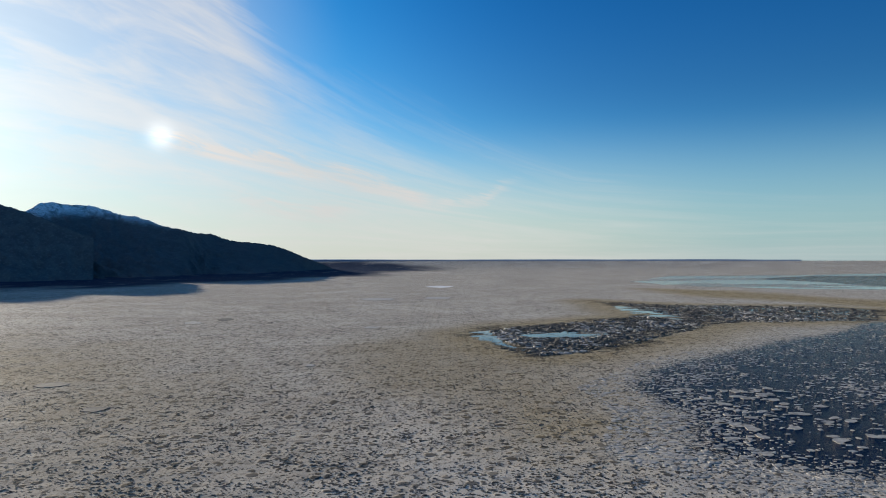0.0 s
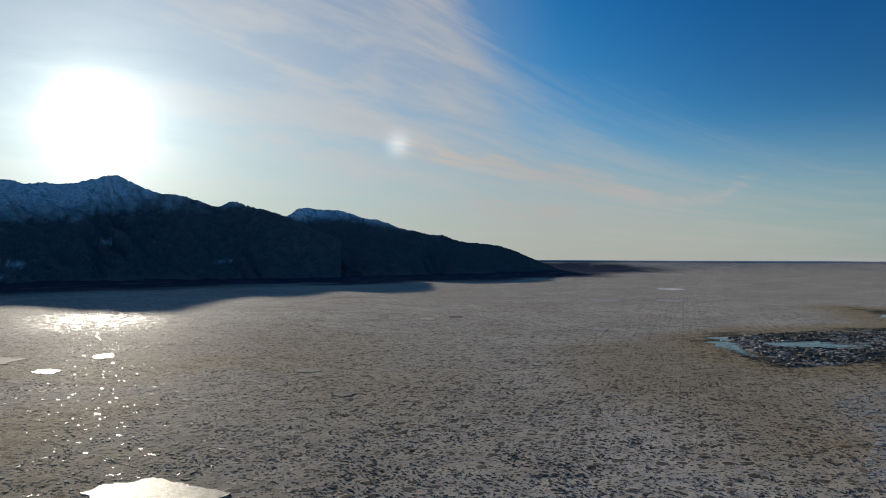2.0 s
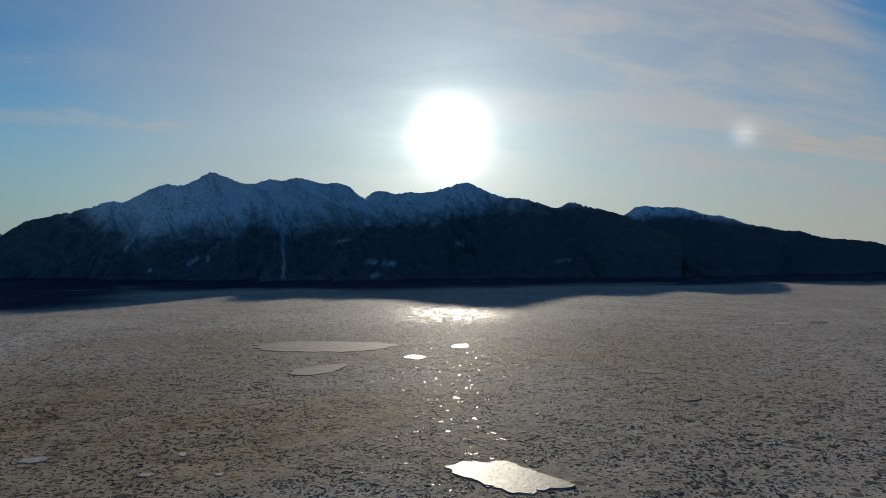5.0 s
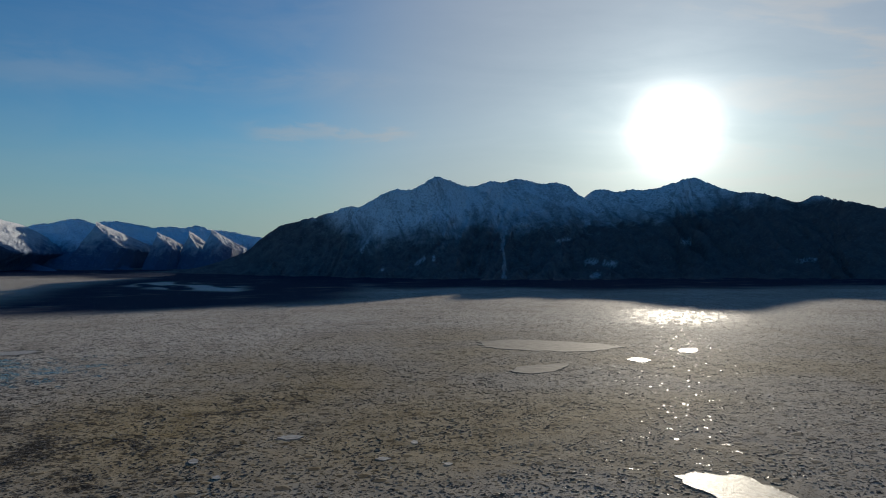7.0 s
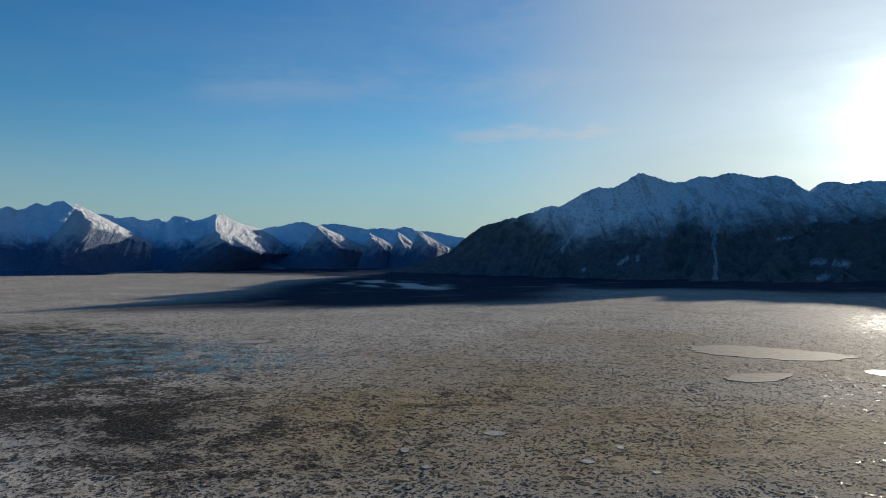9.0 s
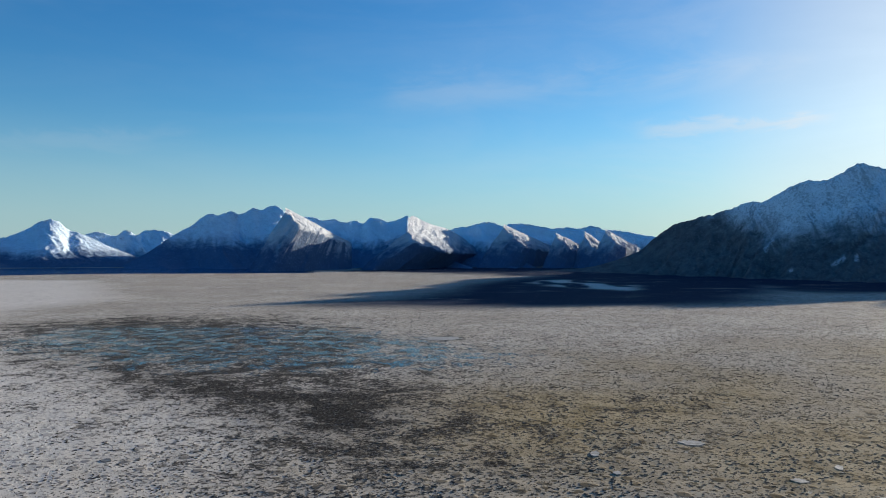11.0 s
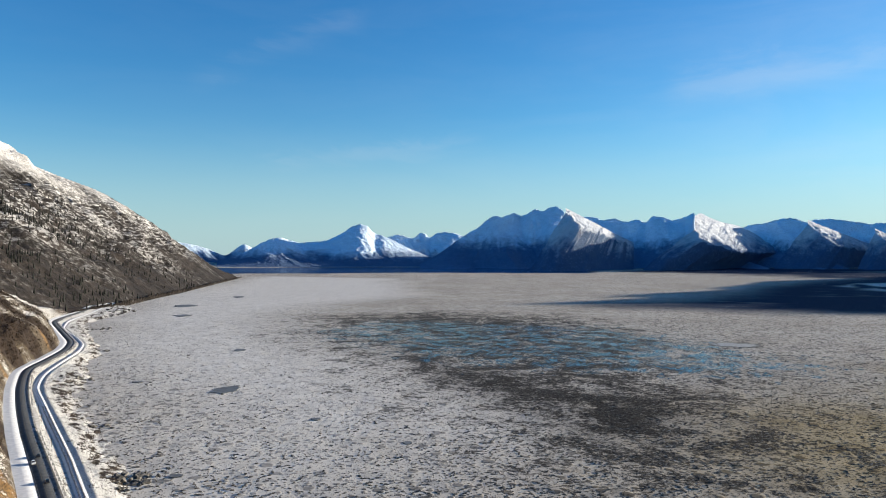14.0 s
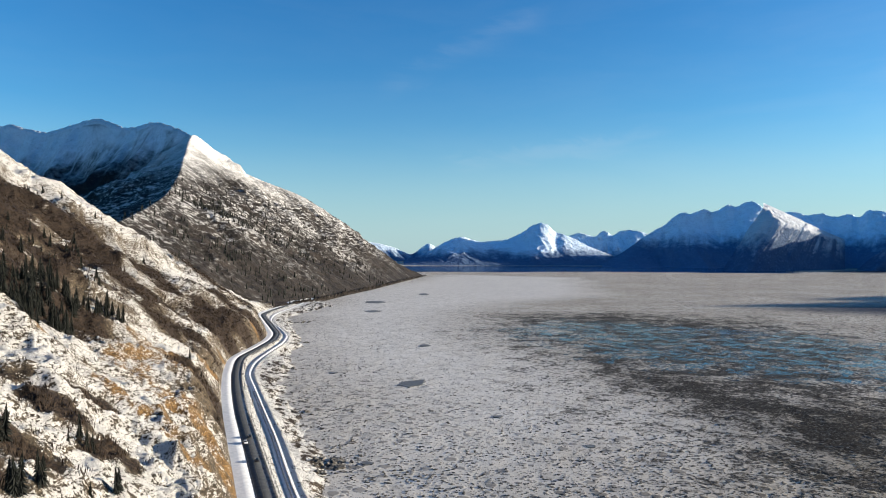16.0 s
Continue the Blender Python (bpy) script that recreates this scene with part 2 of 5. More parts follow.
    n.put(bsdf.inputs["Roughness"], n.add("ShaderNodeMix", 0, {"data_type": "FLOAT"}, i0=wet, i2=dry, i3=0.07))
    n.put(bsdf.inputs["Specular IOR Level"], n.math("MAXIMUM", n.math("MULTIPLY", wet, n.math("MULTIPLY", 0.10, n.math("SUBTRACT", 1.0, n.step(n.attr("deep"), 0.0, 0.25)))), n.math("ADD", 0.005, n.math("MULTIPLY", glaze, 0.16))))
    still = n.math("SUBTRACT", 1.0, n.math("MAXIMUM", n.math("MULTIPLY", wet, 0.985), n.math("MULTIPLY", glaze, 0.8)))
    rough = n.math("MULTIPLY", still, n.math("ADD", n.math("MULTIPLY", clump, 0.07), n.math("ADD", n.math("MULTIPLY", lump, 0.42), n.math("MULTIPLY", chip, 0.08))))
    rough = n.math("ADD", rough, n.math("MULTIPLY", n.math("ADD", n.math("MULTIPLY", open_water, 0.02), n.math("MULTIPLY", n.attr("deep"), 0.35)), n.noise(p, 1.6, 3.0, 0.6)))
    bump(n, bsdf, rough, 1.0, 0.6)
    return m


def mountain_material(name, snow_from, snow_to, scrub=0.5, cover=0.5, tone=(0.022, 0.026, 0.030), streak=0.6, brush=(0.075, 0.06, 0.05), snow_tone=(0.74, 0.745, 0.75), treeline=False):
    """Snow above, dark forest and scrub below, with the line between them broken up."""
    m, n, bsdf, p = material(name)
    z = n.attr("above") if treeline else n.add("ShaderNodeSeparateXYZ", 2, None, Vector=p)
    slope = n.add("ShaderNodeSeparateXYZ", 2, None, Vector=n.add("ShaderNodeNewGeometry", 1))
    big = n.noise(p, 0.0045, 7.0, 0.6)
    mid = n.noise(p, 0.022, 6.0, 0.65)
    small = n.noise(p, 0.11, 5.0, 0.65)
    fleck = n.noise(p, 0.5, 3.0, 0.6)
    fall = n.add("ShaderNodeCombineXYZ", 0, None, X=n.attr("along"), Y=n.math("MULTIPLY", n.attr("rise"), 0.16), Z=0.0)
    chute = n.noise(fall, 0.02, 6.0, 0.6, 0.4)
    lift = n.math("ADD", n.math("MULTIPLY", n.math("SUBTRACT", big, 0.5), 0.9), n.math("MULTIPLY", n.math("SUBTRACT", mid, 0.5), 0.7))
    lift = n.math("ADD", lift, n.math("MULTIPLY", n.math("SUBTRACT", chute, 0.5), streak))
    lift = n.math("ADD", lift, n.math("MULTIPLY", n.math("SUBTRACT", small, 0.5), 0.5))
    line = n.math("ADD", z, n.math("MULTIPLY", lift, float(snow_to - snow_from) * 1.3))
    snow = n.step(line, float(snow_from), float(snow_to))
    snow = n.math("MULTIPLY", snow, n.step(n.math("ADD", slope, n.math("MULTIPLY", n.math("SUBTRACT", small, 0.5), 0.5)), 0.30, 0.52))
    low = n.math("MULTIPLY", n.step(n.math("ADD", n.math("ADD", n.math("MULTIPLY", small, 0.5), n.math("MULTIPLY", fleck, 0.5)), n.math("MULTIPLY", mid, 0.4)), 0.80 - 0.14 * cover, 0.88 - 0.14 * cover), cover)
    if streak == 0.0:
        band = n.noise(n.scaled(p, (1.0, 1.0, 2.6)), 0.055, 6.0, 0.70, 0.6)
        low = n.math("MULTIPLY", n.step(n.math("ADD", n.math("ADD", n.math("MULTIPLY", band, 0.6), n.math("MULTIPLY", small, 0.3)), n.math("MULTIPLY", big, 0.25)), 0.565, 0.66), cover)
    snow = n.math("MAXIMUM", snow, n.math("MULTIPLY", low, n.math("ADD", n.math("MULTIPLY", n.step(line, 40.0, 280.0), 0.62 if streak == 0.0 else 0.0), n.math("MULTIPLY", n.step(line, 10.0, 120.0), 0.38 if streak == 0.0 else 1.0))))
    if treeline:
        tilted = n.add("ShaderNodeCombineXYZ", 0, None, X=n.math("ADD", n.attr("along"), n.math("MULTIPLY", n.attr("rise"), 0.35)), Y=n.math("MULTIPLY", n.attr("rise"), 0.5), Z=0.0)
        slant = n.noise(tilted, 0.013, 6.0, 0.66, 0.9)
        outcrop = n.math("MULTIPLY", n.step(n.math("ADD", n.math("MULTIPLY", small, 0.35), n.math("ADD", n.math("MULTIPLY", slant, 0.45), n.math("MULTIPLY", mid, 0.25))), 0.50, 0.60), n.math("SUBTRACT", 1.0, n.math("MULTIPLY", n.step(z, 30.0, 200.0), 0.45)))
        snow = n.math("MULTIPLY", snow, n.math("SUBTRACT", 1.0, n.math("MULTIPLY", outcrop, 0.8)))
        snow = n.math("MAXIMUM", snow, n.math("MULTIPLY", n.math("MULTIPLY", n.attr("chute"), 0.62), n.step(small, 0.36, 0.56)))
    wood = n.mix(n.step(mid, 0.35, 0.65), tone, tuple(2 * scrub * k for k in brush))
    snow = n.math("MULTIPLY", snow, n.math("SUBTRACT", 1.0, n.math("MULTIPLY", n.step(n.math("ADD", fleck, n.math("MULTIPLY", small, 0.5)), 0.79, 0.91), 0.7)))
    wood = n.mix(n.math("MULTIPLY", n.step(small, 0.5, 0.7), 0.6), wood, tuple(3.2 * scrub * k for k in brush))
    white = n.mix(n.step(mid, 0.3, 0.7), tuple(0.93 * k for k in snow_tone), tuple(1.06 * k for k in snow_tone))
    n.put(bsdf.inputs["Base Color"], n.mix(snow, wood, white))
    n.put(bsdf.inputs["Roughness"], 0.85)
    n.put(bsdf.inputs["Specular IOR Level"], 0.15)
    bump(n, bsdf, n.math("ADD", n.math("MULTIPLY", mid, 1.0), n.math("MULTIPLY", small, 0.45)), 0.7, 14.0)
    return m


def hill_material():
    m, n, bsdf, p = material("snowy_rock_and_brush")
    scrub, ochre, bank = n.attr("scrub"), n.attr("ochre"), n.attr("bank")
    slope = n.add("ShaderNodeSeparateXYZ", 2, None, Vector=n.add("ShaderNodeNewGeometry", 1))
    big = n.noise(p, 0.03, 5.0, 0.6)
    mid = n.noise(p, 0.16, 6.0, 0.65, 0.4)
    small = n.noise(p, 0.8, 5.0, 0.65)
    tiny = n.noise(p, 3.0, 3.0, 0.6)
    ledge = n.noise(n.scaled(p, (0.25, 0.25, 1.6)), 0.7, 5.0, 0.65, 1.2)
    crumb = n.noise(p, 1.1, 8.0, 0.74, 0.9)
    snow = n.math("ADD", n.math("MULTIPLY", slope, 0.75), n.math("ADD", n.math("MULTIPLY", n.math("SUBTRACT", ledge, 0.5), 0.9), n.math("MULTIPLY", n.math("SUBTRACT", small, 0.5), 0.5)))
    snow = n.math("ADD", snow, n.math("MULTIPLY", n.math("SUBTRACT", crumb, 0.5), 2.1))
    snow = n.math("ADD", snow, n.math("MULTIPLY", n.math("SUBTRACT", mid, 0.5), 0.6))
    snow = n.math("SUBTRACT", snow, n.math("MULTIPLY", ochre, 0.22))
    snow = n.math("SUBTRACT", snow, n.math("MULTIPLY", bank, 0.02))
    snow = n.math("SUBTRACT", snow, n.math("MULTIPLY", scrub, 0.75))
    snow = n.step(snow, 0.47, 0.55)
    rock = n.mix(n.step(crumb, 0.38, 0.62), (0.024, 0.019, 0.013), (0.135, 0.102, 0.066))
    stain = n.math("MULTIPLY", n.step(n.math("ADD", mid, n.math("MULTIPLY", ochre, 0.55)), 0.55, 0.85), n.math("ADD", 0.25, ochre), clamp=True)
    rock = n.mix(stain, rock, n.mix(n.step(crumb, 0.40, 0.60), (0.055, 0.033, 0.014), (0.26, 0.150, 0.055)))
    brush = n.mix(n.step(crumb, 0.38, 0.64), (0.006, 0.004, 0.003), (0.052, 0.033, 0.019))
    ground = n.mix(n.step(n.math("ADD", scrub, n.math("MULTIPLY", n.math("SUBTRACT", small, 0.5), 0.9)), 0.3, 0.6), rock, brush)
    n.put(bsdf.inputs["Base Color"], n.mix(snow, ground, n.mix(n.step(tiny, 0.3, 0.7), (0.50, 0.478, 0.44), (0.62, 0.595, 0.55))))
    n.put(bsdf.inputs["Roughness"], 0.8)
    n.put(bsdf.inputs["Specular IOR Level"], 0.2)
    bump(n, bsdf, n.math("ADD", n.math("MULTIPLY", ledge, 0.8), n.math("ADD", n.math("MULTIPLY", small, 0.5), n.math("MULTIPLY", crumb, 0.35))), 1.0, 1.1)
    return m


def plain(name, low, high, scale=1.0, rough=0.8, strength=0.3, distance=0.05, spec=0.3, detail=5.0):
    m, n, bsdf, p = material(name)
    f = n.noise(p, scale, detail, 0.6)
    g = n.noise(p, scale * 7.3, 3.0, 0.6)
    h = n.math("ADD", n.math("MULTIPLY", f, 0.7), n.math("MULTIPLY", g, 0.3))
    n.put(bsdf.inputs["Base Color"], n.mix(n.step(h, 0.35, 0.65), low, high))
    n.put(bsdf.inputs["Roughness"], rough)
    n.put(bsdf.inputs["Specular IOR Level"], spec)
    bump(n, bsdf, h, strength, distance)
    return m


ICE = ice_material()
BLOCK = plain("dirty_ice_block", (0.035, 0.031, 0.027), (0.17, 0.155, 0.135), 0.9, 0.75, 0.6, 0.2, 0.12)
PAN = plain("smooth_grey_ice", (0.16, 0.145, 0.11), (0.36, 0.335, 0.28), 0.45, 0.50, 1.0, 0.20, 0.03)
DULL_PAN = plain("dull_grey_ice", (0.105, 0.10, 0.09), (0.195, 0.184, 0.166), 0.12, 0.8, 0.3, 0.05, 0.05)
PUDDLE = plain("dark_frozen_puddle", (0.09, 0.09, 0.088), (0.16, 0.158, 0.15), 0.3, 0.6, 0.1, 0.02, 0.3)
ASPHALT = plain("worn_asphalt", (0.035, 0.035, 0.037), (0.075, 0.073, 0.07), 0.5, 0.7, 0.3, 0.02)
SNOW = plain("packed_snow", (0.56, 0.56, 0.56), (0.72, 0.71, 0.70), 0.5, 0.7, 0.4, 0.15)
GRITTY = plain("gritty_ploughed_snow", (0.06, 0.056, 0.052), (0.26, 0.25, 0.235), 0.7, 0.8, 0.5, 0.15)
STEEL = plain("rusty_rail_steel", (0.10, 0.07, 0.05), (0.25, 0.22, 0.20), 2.0, 0.4)
TIMBER = plain("weathered_timber", (0.06, 0.05, 0.04), (0.16, 0.13, 0.10), 3.0, 0.85)
NEEDLES = plain("spruce_needles", (0.003, 0.004, 0.003), (0.011, 0.013, 0.008), 1.5, 0.8)
BARK = plain("spruce_bark", (0.03, 0.022, 0.016), (0.08, 0.06, 0.045), 4.0, 0.9)
TWIG = plain("bare_brown_twigs", (0.016, 0.011, 0.008), (0.055, 0.037, 0.024), 0.4, 0.9)
ROCK = plain("dark_shore_rock", (0.03, 0.028, 0.025), (0.22, 0.20, 0.17), 0.5, 0.8, 0.8, 0.4)


# ---- helpers for shape ----
def value_noise(x, y, seed=0):
    xi, yi = np.floor(x), np.floor(y)
    fx, fy = x - xi, y - yi
    fx, fy = fx * fx * (3 - 2 * fx), fy * fy * (3 - 2 * fy)

    def cell(a, b):
        k = (a.astype(np.int64) * 374761393 + b.astype(np.int64) * 668265263 + seed * 982451653) & 0xFFFFFFFF
        k = ((k ^ (k >> 13)) * 1274126177) & 0xFFFFFFFF
        return ((k ^ (k >> 16)) & 0xFFFF) / 65535.0

    low = cell(xi, yi) * (1 - fx) + cell(xi + 1, yi) * fx
    high = cell(xi, yi + 1) * (1 - fx) + cell(xi + 1, yi + 1) * fx
    return low * (1 - fy) + high * fy


def fbm(x, y, octaves=5, seed=0, gain=0.5, ridged=False):
    total, amp, norm = 0.0, 1.0, 0.0
    for k in range(octaves):
        v = value_noise(x * 2.03**k + 17.3 * k, y * 2.03**k - 9.1 * k, seed + k)
        total, norm, amp = total + amp * (1 - abs(2 * v - 1) if ridged else v), norm + amp, amp * gain
    return total / norm


def smooth(x, lo, hi):
    t = np.clip((x - lo) / (hi - lo), 0, 1)
    return t * t * (3 - 2 * t)


def knots(points):
    q = np.array(points, float)
    return np.r_[0, np.cumsum(np.linalg.norm(np.diff(q[:, :2], axis=0), axis=1) + 1e-6)]


def spline(points, count, far=None):
    """Evenly timed points along a smooth line through the given ones (any dimension)."""
    q = np.array(points, float)
    far = knots(points) if far is None else far
    tangent = np.gradient(q, far, axis=0) * 0.8
    s = np.linspace(0, far[-1], count)
    i = np.clip(np.searchsorted(far, s, side="right") - 1, 0, len(far) - 2)
    h = (far[i + 1] - far[i])[:, None]
    t = ((s - far[i])[:, None]) / h
    return (2 * t**3 - 3 * t**2 + 1) * q[i] + (t**3 - 2 * t**2 + t) * h * tangent[i] + (3 * t**2 - 2 * t**3) * q[i + 1] + (t**3 - t**2) * h * tangent[i + 1]


def to_line(x, y, line):
    """Distance from points to a line of points, the side (left is plus) and the share of its length."""
    line = np.array(line, float)[:, :2]
    best, side, share = np.full(x.shape, 1e9), np.zeros(x.shape), np.zeros(x.shape)
    for k in range(len(line) - 1):
        a, b = line[k], line[k + 1]
        e = b - a
        t = np.clip(((x - a[0]) * e[0] + (y - a[1]) * e[1]) / (e @ e), 0, 1)
        dx, dy = x - a[0] - t * e[0], y - a[1] - t * e[1]
        dist = np.hypot(dx, dy)
        nearer = dist < best
        best, side, share = np.where(nearer, dist, best), np.where(nearer, np.sign(e[0] * dy - e[1] * dx), side), np.where(nearer, (k + t) / (len(line) - 1), share)
    return best, side, share


def inside(x, y, ring):
    """Signed distance to a closed outline, plus inside it."""
    ring = list(ring)
    dist, _, _ = to_line(x, y, ring + ring[:1])
    odd = np.zeros(x.shape, bool)
    for (ax, ay), (bx, by) in zip(ring, ring[1:] + ring[:1]):
        if ay != by:
            odd ^= ((ay > y) != (by > y)) & (x < (bx - ax) * (y - ay) / (by - ay) + ax)
    return np.where(odd, dist, -dist)


def mesh_of(name, verts, faces, mat, attrs=None, smooth_shade=True):
    """A mesh from arrays; faces all with the same number of corners."""
    me = bpy.data.meshes.new(name)
    verts, faces = np.asarray(verts, np.float32), np.asarray(faces, np.int32)
    me.vertices.add(len(verts))
    me.vertices.foreach_set("co", verts.ravel())
    me.loops.add(faces.size)
    me.loops.foreach_set("vertex_index", faces.ravel())
    me.polygons.add(len(faces))
    me.polygons.foreach_set("loop_start", np.arange(0, faces.size, faces.shape[1], dtype=np.int32))
    me.polygons.foreach_set("use_smooth", np.full(len(faces), smooth_shade))
    me.update(calc_edges=True)
    for k, v in (attrs or {}).items():
        me.attributes.new(k, "FLOAT", "POINT").data.foreach_set("value", np.asarray(v, np.float32).ravel())
    me.materials.append(mat)
    return me


def grid_faces(rows, cols, wrap=False):
    a = np.arange(rows * cols).reshape(rows, cols)
    if wrap:
        a = np.c_[a, a[:, :1]]
    return np.stack([a[:-1, :-1], a[:-1, 1:], a[1:, 1:], a[1:, :-1]], -1).reshape(-1, 4)


def part(name, me, parent, label=""):
    ob = new(name, me)
    ob.parent = parent
    return tagged(ob, label) if label else ob


# ---- ground: one sheet of tidal ice out to the horizon ----
def stretch(r):
    """How much farther than r the flats seem to lie where the far ground swells up."""
    u = np.clip((r - 2400) / 2500, 0, 1.02)
    return 1 + 0.45 * u**2 + 0.6 * u**6 + 6 * u**20


def ground_z(x, y):
    return 75 - 75 / stretch(np.hypot(x, y))

Z_WATER_NEAR = [(114, 414), (188, 529), (500, 828), (673, 952), (198, 266), (148, 246), (138, 251), (122, 260), (101, 285), (122, 353)]
Z_MUD_ISLAND = [(24, 727), (70, 805), (173, 888), (253, 965), (254, 1307), (358, 1193), (577, 1150), (634, 1063), (527, 885), (321, 843), (177, 655), (113, 580), (69, 550), (39, 601)]
Z_POOL_A = [(65, 710), (117, 748), (164, 730), (134, 692), (82, 691)]
Z_POOL_B = [(266, 1292), (286, 1230), (281, 1071), (309, 918), (276, 898), (245, 1024)]
Z_POOL_C = [(24, 738), (37, 751), (45, 664), (66, 597), (60, 582), (36, 633)]
Z_POOL_FAR = [(629, 2560), (980, 3259), (1592, 3365), (2362, 3906), (2874, 4063), (1287, 1820), (1060, 1754), (862, 1822), (625, 1974)]
Z_MUD_BAND = [(481, 1896), (680, 1724), (786, 1301), (840, 1188), (731, 1034), (668, 1105), (599, 1266), (484, 1530)]
Z_FAR_BAR = [(1163, 2779), (1723, 3362), (1960, 3243), (2215, 3131), (1485, 2100), (1191, 1971), (1211, 2363)]
Z_MUD_NEAR = [(17, 343), (37, 386), (62, 360), (88, 327), (55, 286), (23, 292)]
Z_DARK_FLAT = [(-731, -573), (-934, -469), (-879, -244), (-630, -52), (-465, -6), (-329, -4), (-291, -31), (-285, -64), (-308, -102), (-364, -168), (-475, -302)]
Z_DARK_CORE = [(-442, -224), (-408, -116), (-414, -42), (-308, -37), (-283, -57), (-298, -83), (-359, -156)]
Z_BROWN_FLAT = [(-379, -48), (-430, 9), (-409, 92), (-464, 166), (-381, 155), (-298, 88), (-259, 37), (-260, 3), (-291, -31)]
# channel outline, cut along the edge of the mountains' shadow
Z_SHADED_CHANNEL = [(-1085, -330), (-1303, -150), (-1899, -66), (-2250, -27), (-2796, 147), (-3280, 345), (-3000, 650), (-2400, 950), (-1266, 468), (-1130, 270), (-1080, -50)]
Z_MELT = [(-594, -466), (-766, -461), (-812, -192), (-619, 37), (-538, 74), (-449, 10), (-454, -110), (-442, -224), (-531, -359)]
Z_PALE_STRIP = [(-2323, 80), (-2504, 273), (-1959, 413), (-1649, 334), (-1876, 175)]
Z_SILT = [(-100, 632), (-6, 755), (74, 579), (126, 542), (74, 318), (37, 268), (14, 298), (-9, 381), (-65, 412)]
Z_OLIVE = [(-340, 110), (-362, 160), (-330, 200), (-305, 250), (-270, 300), (-242, 245), (-228, 190), (-218, 140), (-222, 100), (-240, 60), (-290, 55)]
Z_DIRTY_BACKLIT = [(-130, 330), (-280, 640), (-420, 700), (-640, 330), (-560, 60), (-300, -20), (-100, 40), (-80, 120)]
Z_FROST = [(-130, -150), (-320, -90), (-420, -200), (-560, -420), (-760, -640), (-1300, -700), (-2300, -1300), (-2300, -1900), (-1100, -1200), (-400, -560)]
# ridge lines (x, y, height) and the feet of the slopes in front of them
C_SUN_PEAK = [(-3277, 2381, 379), (-3189, 2524, 408), (-3170, 2553, 437), (-3147, 2589, 457), (-3075, 2693, 445), (-3034, 2749, 457), (-3001, 2793, 450), (-2909, 2909, 483), (-2859, 2970, 509), (-2825, 3009, 512), (-2799, 3038, 496), (-2740, 3103, 455), (-2689, 3157, 434), (-2585, 3247, 416), (-2513, 3303, 388), (-2455, 3346, 362), (-2416, 3375, 382), (-2386, 3395, 395), (-2348, 3422, 386), (-2308, 3449, 370), (-2266, 3476, 360), (-2183, 3529, 334), (-2113, 3572, 308), (-2008, 3621, 255), (-1854, 3677, 189)]
B_SUN_PEAK = [(-1828, 1328), (-1798, 1423), (-1791, 1442), (-1782, 1467), (-1757, 1539), (-1749, 1585), (-1742, 1621), (-1720, 1720), (-1706, 1772), (-1696, 1807), (-1689, 1833), (-1670, 1891), (-1653, 1940), (-1613, 2026), (-1583, 2081), (-1559, 2124), (-1541, 2153), (-1528, 2175), (-1511, 2202), (-1493, 2231), (-1473, 2260), (-1434, 2318), (-1403, 2372), (-1368, 2466), (-1310, 2598)]
C_CAPE = [(-2430, 3728, 292), (-2341, 3785, 321), (-2273, 3823, 349), (-2241, 3837, 377), (-2150, 3876, 387), (-2111, 3891, 379), (-2003, 3933, 375), (-1937, 3957, 357), (-1839, 3990, 324), (-1789, 4005, 320), (-1724, 4025, 302), (-1658, 4044, 274), (-1561, 4070, 253), (-1464, 4095, 228), (-1371, 4125, 221), (-1309, 4144, 194), (-1185, 4178, 176), (-1048, 4211, 159), (-988, 4224, 140), (-883, 4244, 94), (-765, 4264, 47), (-701, 4273, 18)]
B_CAPE = [(-1495, 2294), (-1455, 2352), (-1425, 2397), (-1414, 2421), (-1381, 2489), (-1366, 2518), (-1322, 2597), (-1294, 2644), (-1251, 2714), (-1228, 2749), (-1197, 2795), (-1165, 2840), (-1127, 2939), (-1089, 3046), (-1047, 3152), (-1017, 3221), (-955, 3366), (-899, 3610), (-869, 3717), (-811, 3900), (-737, 4106), (-692, 4216)]
C_GULLY_MOUNTAIN = [(-3898, -136, 8), (-3795, 199, 11), (-3625, 568, 42), (-3623, 683, 79), (-3619, 770, 119), (-3618, 829, 172), (-3613, 918, 237), (-3606, 1023, 268), (-3587, 1189, 315), (-3574, 1279, 349), (-3564, 1340, 349), (-3547, 1431, 402), (-3524, 1536, 448), (-3514, 1581, 443), (-3496, 1673, 477), (-3480, 1750, 524), (-3465, 1810, 509), (-3446, 1886, 479), (-3421, 1975, 476), (-3387, 2043, 503), (-3359, 2096, 493), (-3323, 2161, 513), (-3279, 2238, 501), (-3241, 2300, 484), (-3218, 2337, 495), (-3171, 2409, 472), (-3140, 2456, 426), (-3124, 2479, 407), (-3040, 2596, 355)]
B_GULLY_MOUNTAIN = [(-3848, -134), (-3696, 194), (-3309, 519), (-3128, 590), (-3036, 646), (-2974, 682), (-2880, 732), (-2768, 785), (-2591, 859), (-2509, 898), (-2464, 926), (-2396, 966), (-2316, 1009), (-2282, 1027), (-2213, 1059), (-2156, 1084), (-2110, 1103), (-2069, 1132), (-2030, 1172), (-1996, 1204), (-1970, 1229), (-1937, 1259), (-1896, 1294), (-1863, 1322), (-1843, 1338), (-1807, 1373), (-1798, 1406), (-1793, 1423), (-1766, 1508)]
